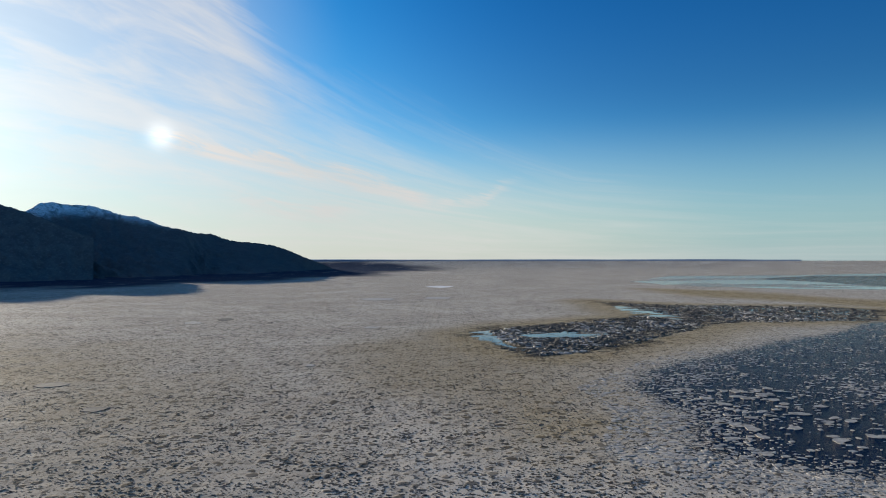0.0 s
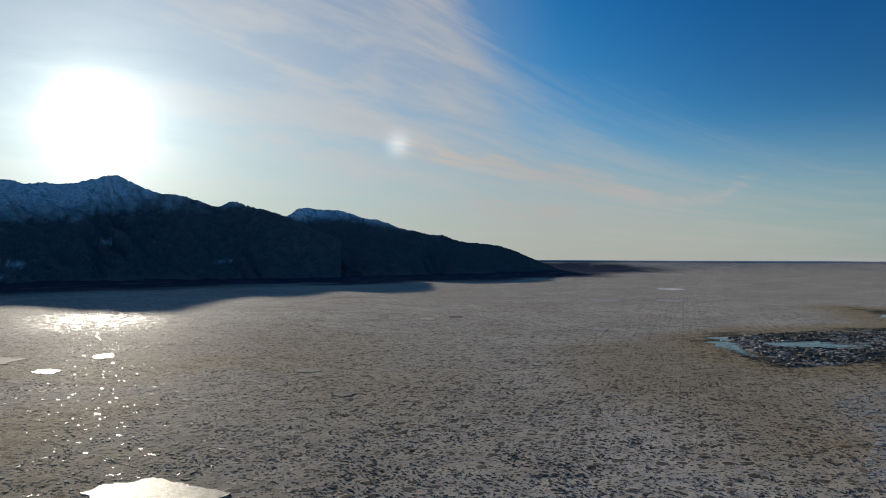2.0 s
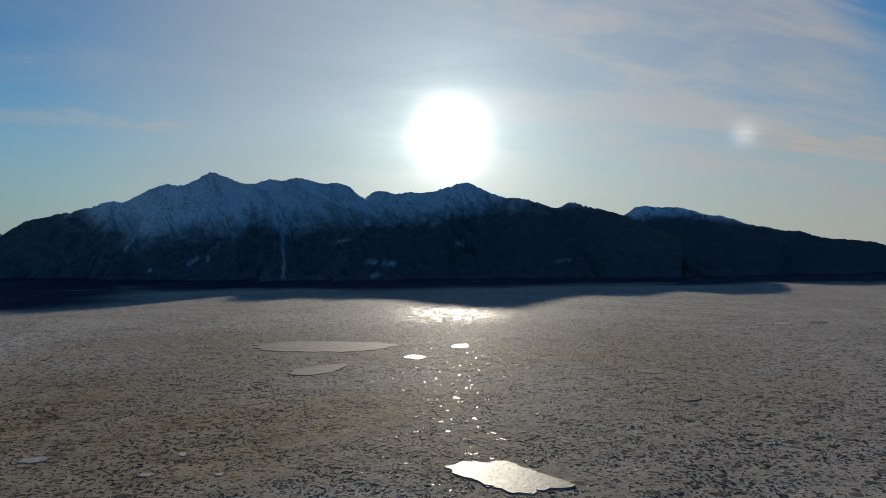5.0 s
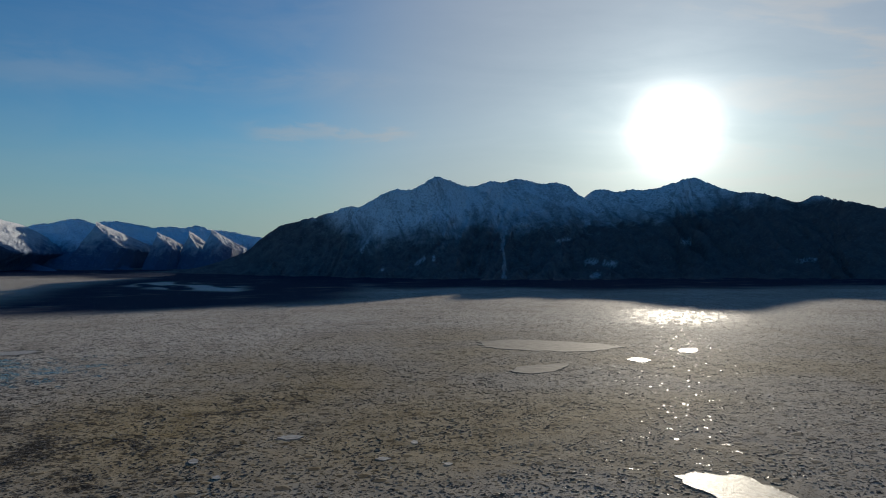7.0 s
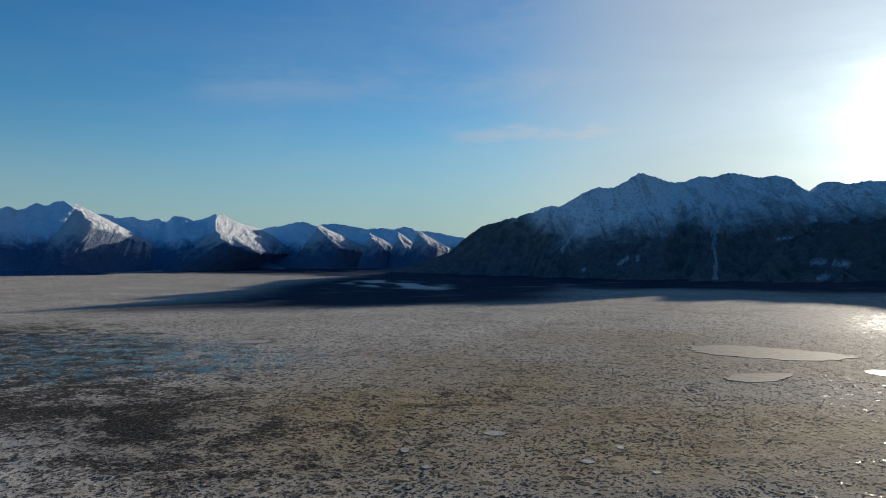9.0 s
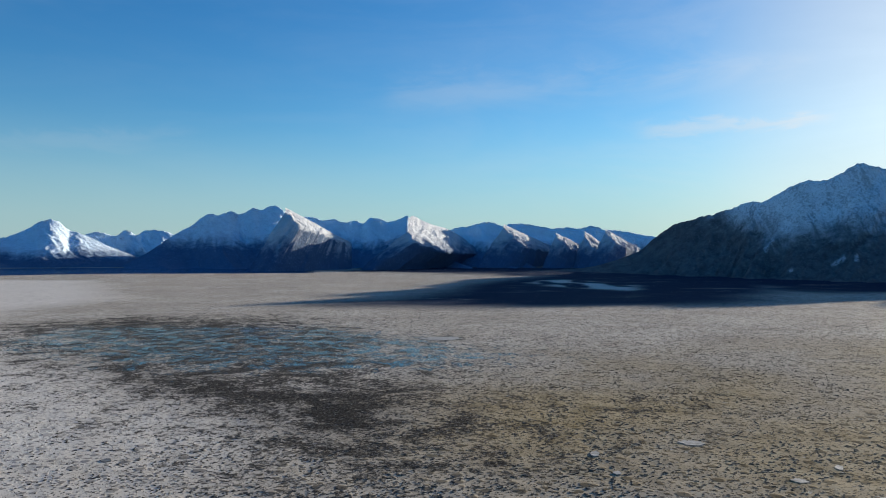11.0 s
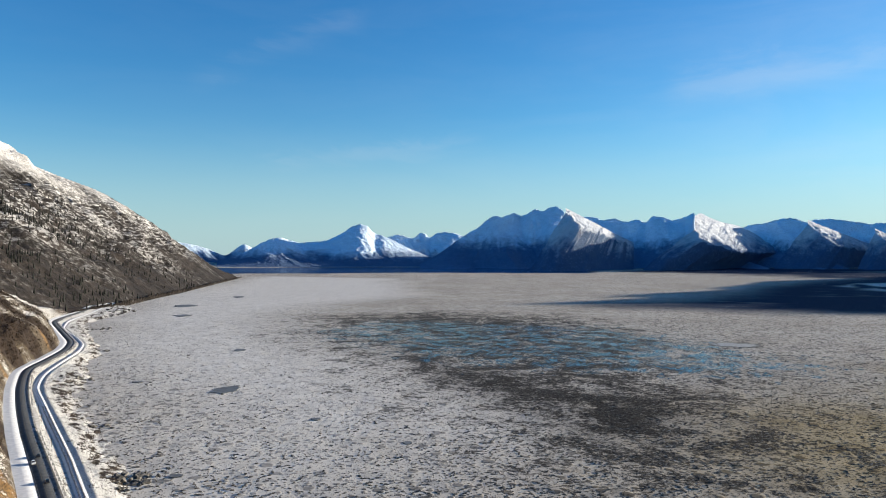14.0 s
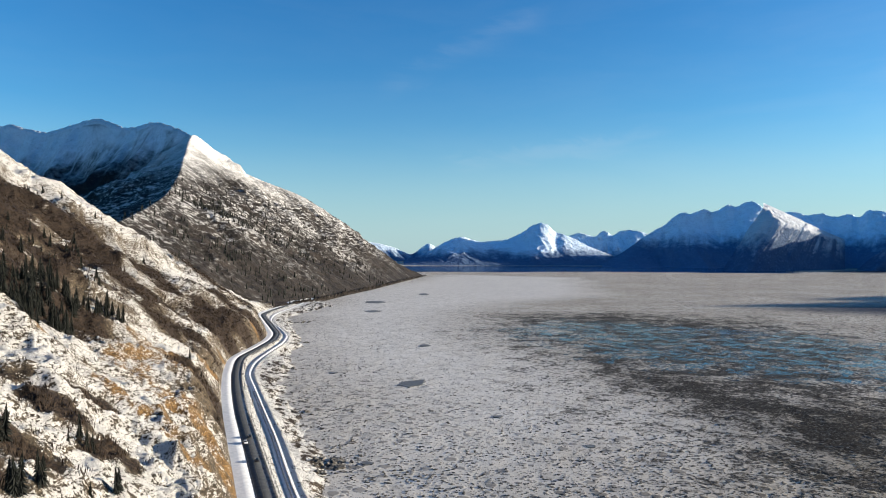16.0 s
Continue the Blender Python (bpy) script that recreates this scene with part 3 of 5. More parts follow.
C_TWIN_RIDGE = [(-3778, -1975, 35), (-3889, -1886, 111), (-3971, -1814, 186), (-4080, -1714, 275), (-4147, -1648, 337), (-4187, -1608, 331), (-4246, -1547, 359), (-4280, -1510, 342), (-4345, -1437, 384), (-4365, -1413, 374), (-4409, -1362, 398), (-4415, -1307, 398), (-4411, -1272, 371), (-4408, -1237, 330), (-4394, -1114, 267), (-4371, -962, 193), (-4351, -850, 143), (-4272, -627, 86), (-4191, -466, 43)]
B_TWIN_RIDGE = [(-3544, -1853), (-3596, -1744), (-3633, -1660), (-3679, -1546), (-3707, -1473), (-3723, -1429), (-3745, -1364), (-3758, -1326), (-3782, -1251), (-3789, -1227), (-3804, -1175), (-3816, -1130), (-3824, -1102), (-3831, -1075), (-3854, -977), (-3880, -854), (-3897, -761), (-3924, -576), (-3938, -438)]
C_INNER_RIDGE = [(-4650, -1377, 293), (-4691, -1169, 349), (-4702, -1093, 325), (-4712, -1017, 332), (-4718, -960, 313), (-4728, -865, 323), (-4731, -827, 308), (-4734, -789, 337), (-4739, -714, 337), (-4742, -658, 317), (-4744, -583, 335), (-4729, -525, 352), (-4722, -498, 303), (-4707, -449, 242), (-4679, -356, 193), (-4643, -246, 148), (-4591, -105, 114), (-4529, 48, 92), (-4444, 233, 53)]
B_INNER_RIDGE = [(-3912, -1159), (-3951, -985), (-3962, -921), (-3972, -857), (-3980, -810), (-3990, -730), (-3994, -698), (-3997, -667), (-4004, -603), (-4008, -556), (-4012, -493), (-4015, -446), (-4016, -424), (-4017, -383), (-4019, -306), (-4020, -213), (-4017, -92), (-4010, 43), (-3995, 209)]
C_VALLEY_RANGE = [(-4881, -296, 247), (-4885, -222, 280), (-4888, -129, 291), (-4890, -38, 316), (-4890, 53, 315), (-4889, 107, 291), (-4888, 143, 306), (-4886, 196, 312), (-4880, 319, 296), (-4870, 440, 275), (-4862, 525, 281), (-4850, 625, 276), (-4836, 724, 288), (-4829, 772, 266), (-4815, 852, 261), (-4792, 976, 241), (-4772, 1067, 222), (-4712, 1307, 183)]
B_VALLEY_RANGE = [(-4142, -251), (-4146, -188), (-4149, -110), (-4150, -32), (-4150, 45), (-4149, 91), (-4148, 121), (-4147, 167), (-4141, 271), (-4133, 373), (-4126, 446), (-4116, 531), (-4104, 614), (-4098, 655), (-4087, 723), (-4067, 828), (-4050, 905), (-3999, 1109)]
C_WHITE_CONE = [(-3426, -3226, 56), (-3491, -3169, 82), (-3557, -3108, 119), (-3623, -3046, 170), (-3677, -2992, 202), (-3710, -2958, 209), (-3743, -2924, 196), (-3787, -2877, 179), (-3842, -2818, 180), (-3908, -2743, 192), (-3973, -2666, 236), (-4026, -2600, 291), (-4058, -2560, 303), (-4077, -2522, 285), (-4089, -2476, 241), (-4106, -2406, 219), (-4123, -2335, 183), (-4142, -2245, 139), (-4163, -2137, 96), (-4187, -1991, 38)]
B_WHITE_CONE = [(-3152, -2969), (-3206, -2910), (-3260, -2849), (-3314, -2787), (-3359, -2733), (-3386, -2699), (-3412, -2665), (-3448, -2619), (-3492, -2561), (-3544, -2488), (-3595, -2413), (-3637, -2349), (-3662, -2310), (-3682, -2278), (-3704, -2243), (-3736, -2189), (-3768, -2134), (-3807, -2063), (-3852, -1977), (-3910, -1859)]
C_BACK_PEAKS = [(-4192, -2498, 201), (-4220, -2452, 216), (-4255, -2389, 235), (-4282, -2342, 224), (-4308, -2293, 213), (-4325, -2261, 247), (-4341, -2228, 240), (-4358, -2196, 218), (-4375, -2163, 240), (-4407, -2096, 252), (-4439, -2028, 241), (-4454, -1994, 222), (-4509, -1867, 173)]
B_BACK_PEAKS = [(-3866, -2303), (-3891, -2261), (-3924, -2203), (-3948, -2159), (-3972, -2115), (-3988, -2085), (-4003, -2055), (-4019, -2025), (-4034, -1994), (-4064, -1933), (-4093, -1870), (-4107, -1839), (-4157, -1722)]
C_OUTER_PEAKS = [(-3301, -3540, 191), (-3416, -3428, 164), (-3482, -3362, 138), (-3557, -3282, 94), (-3642, -3188, 165), (-3675, -3150, 139), (-3788, -3013, 56)]
B_OUTER_PEAKS = [(-3137, -3364), (-3247, -3258), (-3309, -3195), (-3381, -3120), (-3461, -3030), (-3493, -2994), (-3600, -2864)]
C_SHORE_MOUNTAIN = [(-318, -788, 75), (-378, -850, 101), (-442, -919, 121), (-517, -1005, 143), (-606, -1116, 172), (-698, -1248, 207), (-803, -1407, 256), (-918, -1583, 326), (-1039, -1744, 402), (-1146, -1819, 376), (-1252, -1870, 342), (-1384, -1912, 317), (-1579, -1957, 281), (-1759, -1982, 211), (-1889, -1998, 152), (-1994, -1980, 87), (-2071, -1958, 41), (-2147, -1913, 4)]
B_SHORE_MOUNTAIN = [(-251, -654), (-282, -665), (-310, -674), (-335, -681), (-360, -684), (-375, -685), (-386, -685), (-397, -687), (-423, -703), (-470, -737), (-526, -772), (-610, -829), (-755, -925), (-956, -1068), (-1123, -1180), (-1380, -1365), (-1661, -1567), (-2135, -1903)]
C_BACK_RIDGE = [(-603, -2837, 510), (-896, -2758, 526), (-930, -2747, 535), (-1025, -2713, 518), (-1110, -2679, 552), (-1184, -2647, 580), (-1271, -2607, 554), (-1357, -2563, 582), (-1450, -2511, 551), (-1579, -2432, 423)]
B_BACK_RIDGE = [(704, -1324), (562, -1391), (545, -1398), (496, -1416), (451, -1431), (411, -1443), (363, -1455), (314, -1467), (260, -1477), (183, -1489)]


def zone(x, y, ring, soft, warp, seed):
    wobble = (fbm(x / warp / 4, y / warp / 4, 4, seed) - 0.5) * 2 * warp
    return smooth(inside(x, y, ring) + wobble, -soft, soft)


def build_ground():
    az = radians(1) * np.r_[np.arange(-42, 172, 0.25), np.arange(172, 318, 2.0)]
    r = np.r_[0.02, 20, 60, 100, 140, 150 * np.exp(np.arange(0, math.log(4960 / 150), 0.011)), 4960]
    rr, aa = np.meshgrid(r, az, indexing="ij")
    x, y = -np.sin(aa) * rr, np.cos(aa) * rr
    far = stretch(rr)
    fx, fy = x * far, y * far
    z = ground_z(x, y)
    mud = np.maximum.reduce([zone(fx, fy, Z_BROWN_FLAT, 60, 30, 1), zone(fx, fy, Z_DIRTY_BACKLIT, 120, 80, 19) * (0.10 + 0.5 * smooth(fbm(fx / 90, fy / 90, 4, 35), 0.35, 0.7)), zone(fx, fy, Z_MUD_NEAR, 25, 20, 2) * 0.7, zone(fx, fy, Z_OLIVE, 45, 30, 23) * 0.85, zone(fx, fy, Z_SILT, 60, 40, 25) * 0.5, zone(fx, fy, Z_MUD_BAND, 60, 30, 3),
                             smooth(inside(fx, fy, Z_MUD_ISLAND), -95, -5) * (1 - 0.75 * smooth(inside(fx, fy, Z_MUD_ISLAND), 5, 45)) * 0.9, zone(fx, fy, Z_FAR_BAR, 60, 40, 4)])
    dark = np.maximum.reduce([zone(fx, fy, Z_DARK_FLAT, 130, 60, 5) * 0.80, zone(fx, fy, Z_BROWN_FLAT, 50, 30, 1) * 0.35, zone(fx, fy, Z_DARK_CORE, 60, 30, 6) * 0.9, zone(fx, fy, Z_MUD_ISLAND, 26, 40, 7) * 0.75,
                              zone(fx, fy, Z_FAR_BAR, 30, 40, 8) * 0.8, zone(fx, fy, Z_SHADED_CHANNEL, 150, 90, 18) * 0.1, zone(fx, fy, Z_WATER_NEAR, 60, 30, 9) * 0.3])
    core = zone(fx, fy, Z_DARK_CORE, 40, 25, 10) * 0.6
    island = smooth(fbm(fx / 60, fy / 60, 4, 31), 0.5, 0.6) * zone(fx, fy, Z_MUD_ISLAND, 10, 10, 7)
    pool = np.maximum.reduce([zone(fx, fy, Z_MELT, 80, 40, 11) * 0.9, zone(fx, fy, Z_POOL_FAR, 60, 60, 12), island * 0.9, zone(fx, fy, Z_SHADED_CHANNEL, 100, 80, 18) * 0.25])
    strait = smooth(aa, radians(101), radians(107)) * smooth(rr * far + (fbm(fx / 300, fy / 300, 3, 17) - 0.5) * 500, 3450, 3750) * (1 - smooth(rr * far, 5700, 6000))
    ragged = smooth(fbm(fx / 26, fy / 14, 4, 38), 0.36, 0.5)
    water = np.maximum.reduce([zone(fx, fy, Z_WATER_NEAR, 45, 40, 13), zone(fx, fy, Z_POOL_A, 9, 16, 14) * ragged, zone(fx, fy, Z_POOL_B, 22, 34, 15) * ragged,
                               zone(fx, fy, Z_POOL_C, 9, 16, 16) * ragged, zone(fx, fy, Z_POOL_FAR, 60, 60, 12) * smooth(fbm(fx / 420, fy / 300, 4, 36), 0.32, 0.42) * (1 - zone(fx, fy, Z_FAR_BAR, 40, 40, 8)), strait])
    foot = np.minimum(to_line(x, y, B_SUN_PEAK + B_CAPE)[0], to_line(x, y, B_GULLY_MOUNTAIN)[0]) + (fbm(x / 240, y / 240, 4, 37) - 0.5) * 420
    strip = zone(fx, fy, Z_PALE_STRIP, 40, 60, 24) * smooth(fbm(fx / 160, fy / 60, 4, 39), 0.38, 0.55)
    # leads kept inside the mountains' shadow, to deepen that shade by colour
    lead_shade = np.maximum((1 - smooth(foot, 380, 720)) * (rr > 900), zone(fx, fy, Z_SHADED_CHANNEL, 90, 60, 18)) * (1 - strip)
    z += (fbm(fx / 9, fy / 9, 3, 20) - 0.5) * 0.5 * (1 - np.clip(water, 0, 1)) - 0.1
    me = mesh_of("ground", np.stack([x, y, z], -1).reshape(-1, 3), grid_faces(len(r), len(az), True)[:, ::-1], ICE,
                 {"mud": mud, "dark": dark, "pool": pool, "water": water, "core": core, "lead_shade": lead_shade, "frost": np.maximum(zone(fx, fy, Z_FROST, 90, 60, 21), strip), "strait": strait, "deep": zone(fx, fy, Z_WATER_NEAR, 45, 40, 13), "sheen": smooth(rr, 770, 920) * (1 - smooth(rr, 1030, 1120)) * smooth(aa, radians(38), radians(43)) * (1 - smooth(aa, radians(46), radians(51))), "dirt_and_shade": np.maximum(zone(fx, fy, Z_DIRTY_BACKLIT, 140, 80, 19), zone(fx, fy, Z_SILT, 60, 40, 25) * 0.8)})
    return tagged(new("ground", me), "grey tidal sea ice with brown mud and open water leads", "sea ice", kind="structure")


ground = build_ground()


def build_far_shore():
    az = np.radians(np.linspace(12, -26, 240))
    r = np.array([4890.0, 4925.0, 4945.0])[:, None]
    tops = (fbm(np.linspace(0, 9, 240), np.zeros(240), 4, 81) * 3.5 + 0.5) * smooth(np.degrees(az), -24, -20)
    z = np.stack([ground_z(-np.sin(az) * 4890, np.cos(az) * 4890) - 1, 74.5 + tops, 60 + 0 * tops])
    # woods in slate blue, with distance haze as part of the base colour
    me = mesh_of("backdrop_shore", np.stack([-np.sin(az) * r, np.cos(az) * r, z], -1).reshape(-1, 3), grid_faces(3, 240), plain("hazy_wooded_shore", (0.13, 0.19, 0.27), (0.18, 0.24, 0.31), 0.01, 0.9))
    return tagged(new("backdrop_shore", me), "low wooded shore along the horizon", "far shore", kind="structure")


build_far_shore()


# ---- mountains ----


def build_massif(name, crest, foot, mat, label, seed, spurs=0.11, lean=0.6, width=170.0, bulge=1.35, behind=700.0, nu=320, cross=0.35, tree=None, chutes=()):
    nv, nb = 100, 12
    far = knots(crest)
    c, f = spline(crest, nu, far), spline(foot, nu, far)
    run = np.r_[0, np.cumsum(np.hypot(*np.diff(c[:, :2], axis=0).T))]
    v = np.linspace(0, 1, nv)[:, None]
    x, y = f[:, 0] + (c[:, 0] - f[:, 0]) * v, f[:, 1] + (c[:, 1] - f[:, 1]) * v
    base = ground_z(f[:, 0], f[:, 1]) - 3
    tall = c[:, 2] - base
    deep = np.hypot(c[:, 0] - f[:, 0], c[:, 1] - f[:, 1])
    du, dv = run / width, v * deep / width
    ridge = fbm(du + lean * dv, dv * 0.32 + 3, 5, seed, 0.52, True) - 0.55
    rib = fbm((du + lean * dv) * 3.7, dv * 1.1 + 5, 4, seed + 5, 0.55, True) - 0.5
    small = fbm(x / 38, y / 38, 4, seed + 7, 0.55, True) - 0.5
    shape = v**bulge
    room = np.sin(np.pi * np.clip(v, 0, 1)) ** 0.8
    edge = 0.3 + 0.7 * room
    cut = (0.45 - ridge) * 2.0 * spurs + (0.5 - rib) * 0.75 * spurs
    z = base + tall * (shape - cut * room) - (0.5 - small) * 20 * edge * np.clip(tall / 250, 0.1, 1) * (0.3 + 0.7 * v)
    # broad buttresses with plane flanks that run down from the crest
    beat = run / width + lean * v * deep / width + (fbm(x / (1.6 * width), y / (1.6 * width), 3, seed + 9) - 0.5) * 1.6
    fold = np.abs((beat % 1.0) * 2 - 1)
    z = z - (1 - fold) * width * 0.5 * cross * np.clip(room, 0, 1) * np.clip(tall / 200, 0.05, 1)
    lid = base + tall * np.clip(v, 0.02, 1) ** 0.62
    z = np.maximum(np.minimum(z, lid), base + v * 2)
    z[-1] = c[:, 2] + (fbm(run / 30, run * 0 + seed, 5, seed + 3, 0.62, True) - 0.62) * 14 * np.clip(tall / 250, 0.1, 1)
    # the far side falls away behind the crest
    b = np.linspace(0, 1, nb + 1)[1:, None]
    back = np.stack([c[:, 0] - f[:, 0], c[:, 1] - f[:, 1]], 0) / np.maximum(deep, 1)
    bx, by = c[:, 0] + back[0] * b * behind, c[:, 1] + back[1] * b * behind
    reach = np.hypot(bx, by)
    squeeze = np.minimum(1, 4930 / reach)
    bx, by = bx * squeeze, by * squeeze
    bz = z[-1] + (base - 20 - z[-1]) * b
    pts = np.stack([np.r_[x, bx], np.r_[y, by], np.r_[z, bz]], -1)
    along, rise = np.broadcast_to(run, (nv + nb, nu)), np.broadcast_to(np.r_[v * 1.0, 1 + b] * deep, (nv + nb, nu))
    side = np.cross(pts[nv // 2, 1:] - pts[nv // 2, :-1], pts[nv // 2 + 1, :-1] - pts[nv // 2, :-1])[:, 2]
    faces = grid_faces(nv + nb, nu)
    if np.median(side) < 0:
        faces = faces[:, ::-1]
    attrs = {"along": along, "rise": rise}
    if tree:
        az, el = np.degrees(np.arctan2(-pts[..., 0], pts[..., 1])), (pts[..., 2] - 75) / np.hypot(pts[..., 0], pts[..., 1])
        line = np.array(sorted(tree))
        attrs["above"] = (el - np.interp(az, line[:, 0], line[:, 1])) * 3500
        attrs["chute"] = np.zeros(az.shape)
        for path, wide in chutes:
            far_off = to_line(az + (fbm(x=along / 40, y=rise / 40, octaves=3, seed=seed + 11) - 0.5) * 0.5, np.degrees(np.arctan(el)), [(a, math.degrees(math.atan(e))) for a, e in path])[0]
            attrs["chute"] = np.maximum(attrs["chute"], 1 - smooth(far_off, wide * 0.3, wide))
    me = mesh_of(name, pts.reshape(-1, 3), faces, mat, attrs)
    tagged(new(name, me), label, "mountain", kind="structure")
    return pts[:nv]


def nearer(crest, reach):
    """The same skyline on a ridge that stands nearer: bearing and share of the distance."""
    line = np.array(sorted(reach))
    share = [np.interp(math.degrees(math.atan2(-x, y)), line[:, 0], line[:, 1]) for x, y, _ in crest]
    return [(x * k, y * k, 75 + (z - 75) * k) for (x, y, z), k in zip(crest, share)]


C_SUN_PEAK = nearer(C_SUN_PEAK, [(27, 0.76), (30.6, 0.78), (33, 0.80), (35, 0.86), (37, 0.84), (39, 0.87), (41, 0.91), (43.2, 0.94), (45, 0.90), (48, 0.91), (54, 0.90)])
C_CAPE = nearer(C_CAPE, [(9.3, 0.99), (10.2, 0.97), (11.8, 0.95), (14, 0.975), (16, 0.965), (18.4, 1.0), (21, 0.92), (24, 0.95), (27, 1.0), (29, 0.985), (31, 0.95)])
C_GULLY_MOUNTAIN = nearer(C_GULLY_MOUNTAIN, [(50, 0.90), (53, 0.92), (57, 0.91), (59, 0.88), (61, 0.86), (63.3, 0.845), (66, 0.84), (69, 0.86), (72, 0.91), (78, 0.97), (85, 1.0)])
TREE_SOUTH = [(27, 0.07), (30.6, 0.06), (33, 0.058), (35, 0.060), (36.5, 0.060), (38, 0.066), (40, 0.058), (42, 0.055), (45, 0.050), (48, 0.045), (51, 0.035), (54, 0.033)]
TREE_CAPE = [(9, 0.06), (20, 0.046), (22, 0.040), (24, 0.047), (27, 0.053), (28.5, 0.052), (31, 0.045), (33, 0.045)]
TREE_GULLY = [(49, 0.03), (51.2, 0.030), (51.6, 0.039), (54.4, 0.040), (56.5, 0.030), (58.5, 0.030), (59.3, 0.043), (60.0, 0.040), (61.3, 0.022), (65.8, 0.014), (69, 0.012), (72.1, 0.038), (74, 0.048), (77.5, 0.06), (80, 0.09), (95, 0.09)]
CHUTES = [([(65.55, 0.0812), (67.13, 0.0577), (68.26, 0.0364), (69.17, 0.0103)], 0.24), ([(59.56, 0.0722), (58.48, 0.0541), (57.92, 0.0447), (57.92, 0.0139), (57.85, -0.0262)], 0.22), ([(57.1, 0.068), (57.8, 0.045)], 0.2),
          ([(64.95, -0.008), (64.3, 0.0)], 0.22), ([(63.55, -0.003), (63.35, 0.003)], 0.16), ([(51.4, -0.004), (50.7, -0.006)], 0.24), ([(49.9, -0.007), (49.1, -0.008)], 0.28), ([(67.5, -0.0166), (67.45, -0.0150)], 0.12),
          ([(50.9, -0.0253), (50.5, -0.022)], 0.25), ([(53.7, 0.025), (52.7, 0.026)], 0.16), ([(44.2, 0.022), (43.6, 0.020)], 0.18), ([(36.2, -0.004), (35.2, -0.002)], 0.14)]


# forest and snow paled here in colour, for the glare around the sun
M_SOUTH = mountain_material("south_range_veiled_slopes", -10, 130, 0.35, 0.04, treeline=True, tone= (0.100, 0.088, 0.092), streak=0.25, brush=(0.20, 0.178, 0.18), snow_tone=(0.86, 0.85, 0.88))
M_CAPE = mountain_material("cape_veiled_slopes", -10, 45, 0.3, 0.04, treeline=True, tone= (0.100, 0.088, 0.092), streak=0.25, brush=(0.20, 0.178, 0.18), snow_tone=(0.86, 0.85, 0.88))
M_GULLY = mountain_material("gully_mountain_veiled_slopes", -30, 150, 0.4, 0.05, treeline=True, tone= (0.100, 0.088, 0.092), streak=0.25, brush=(0.20, 0.178, 0.18), snow_tone=(0.86, 0.85, 0.88))
# far forest and snow tinted blue: distance haze put into the colours
M_FAR = mountain_material("far_range_hazy_slopes", 115, 235, 0.6, 0.05, (0.085, 0.145, 0.25), brush=(0.080, 0.135, 0.22), snow_tone=(0.72, 0.86, 0.97))
M_VALLEY = mountain_material("valley_range_hazy_slopes", 100, 190, 0.6, 0.08, (0.075, 0.125, 0.215), brush=(0.070, 0.115, 0.19), snow_tone=(0.72, 0.86, 0.97))
M_CONE = mountain_material("white_cone_hazy_slopes", 65, 150, 0.6, 0.05, (0.075, 0.125, 0.215), brush=(0.070, 0.115, 0.19), snow_tone=(0.72, 0.86, 0.97))
M_SHORE = mountain_material("shore_mountain_slopes", 190, 420, 0.22, 0.86, (0.014, 0.012, 0.010), 0.0, snow_tone=(0.64, 0.625, 0.60))
M_BACK = mountain_material("back_ridge_slopes", 330, 520, 0.25, 0.06, tone=(0.016, 0.016, 0.020), streak=0.9, snow_tone=(0.72, 0.74, 0.77))
build_massif("mountain_south", C_SUN_PEAK, B_SUN_PEAK, M_SOUTH, "dark forested mountain with thin snow on its crest, backlit", 1, 0.12, nu=420, tree=TREE_SOUTH, chutes=CHUTES)
build_massif("mountain_cape", C_CAPE, B_CAPE, M_CAPE, "dark forested ridge running down to a low cape", 2, 0.10, nu=360, tree=TREE_CAPE)
build_massif("mountain_gully", C_GULLY_MOUNTAIN, B_GULLY_MOUNTAIN, M_GULLY, "broad snow-topped mountain with gullies above dark forest", 3, 0.12, -0.3, nu=640, tree=TREE_GULLY, chutes=CHUTES)
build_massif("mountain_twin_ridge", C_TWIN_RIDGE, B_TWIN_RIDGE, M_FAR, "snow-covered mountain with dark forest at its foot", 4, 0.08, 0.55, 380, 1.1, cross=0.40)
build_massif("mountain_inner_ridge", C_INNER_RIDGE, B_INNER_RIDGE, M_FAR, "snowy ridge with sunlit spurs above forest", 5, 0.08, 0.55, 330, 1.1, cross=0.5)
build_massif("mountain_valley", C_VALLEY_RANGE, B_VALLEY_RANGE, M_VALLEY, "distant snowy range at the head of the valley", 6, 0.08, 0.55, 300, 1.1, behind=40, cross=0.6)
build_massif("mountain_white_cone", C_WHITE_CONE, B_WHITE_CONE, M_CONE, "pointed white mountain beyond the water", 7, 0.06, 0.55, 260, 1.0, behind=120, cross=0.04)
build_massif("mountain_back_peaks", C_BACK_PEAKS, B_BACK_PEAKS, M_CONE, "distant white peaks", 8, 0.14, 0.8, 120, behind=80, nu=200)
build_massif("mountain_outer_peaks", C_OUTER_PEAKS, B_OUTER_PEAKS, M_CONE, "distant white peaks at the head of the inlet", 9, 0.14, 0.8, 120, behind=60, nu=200)


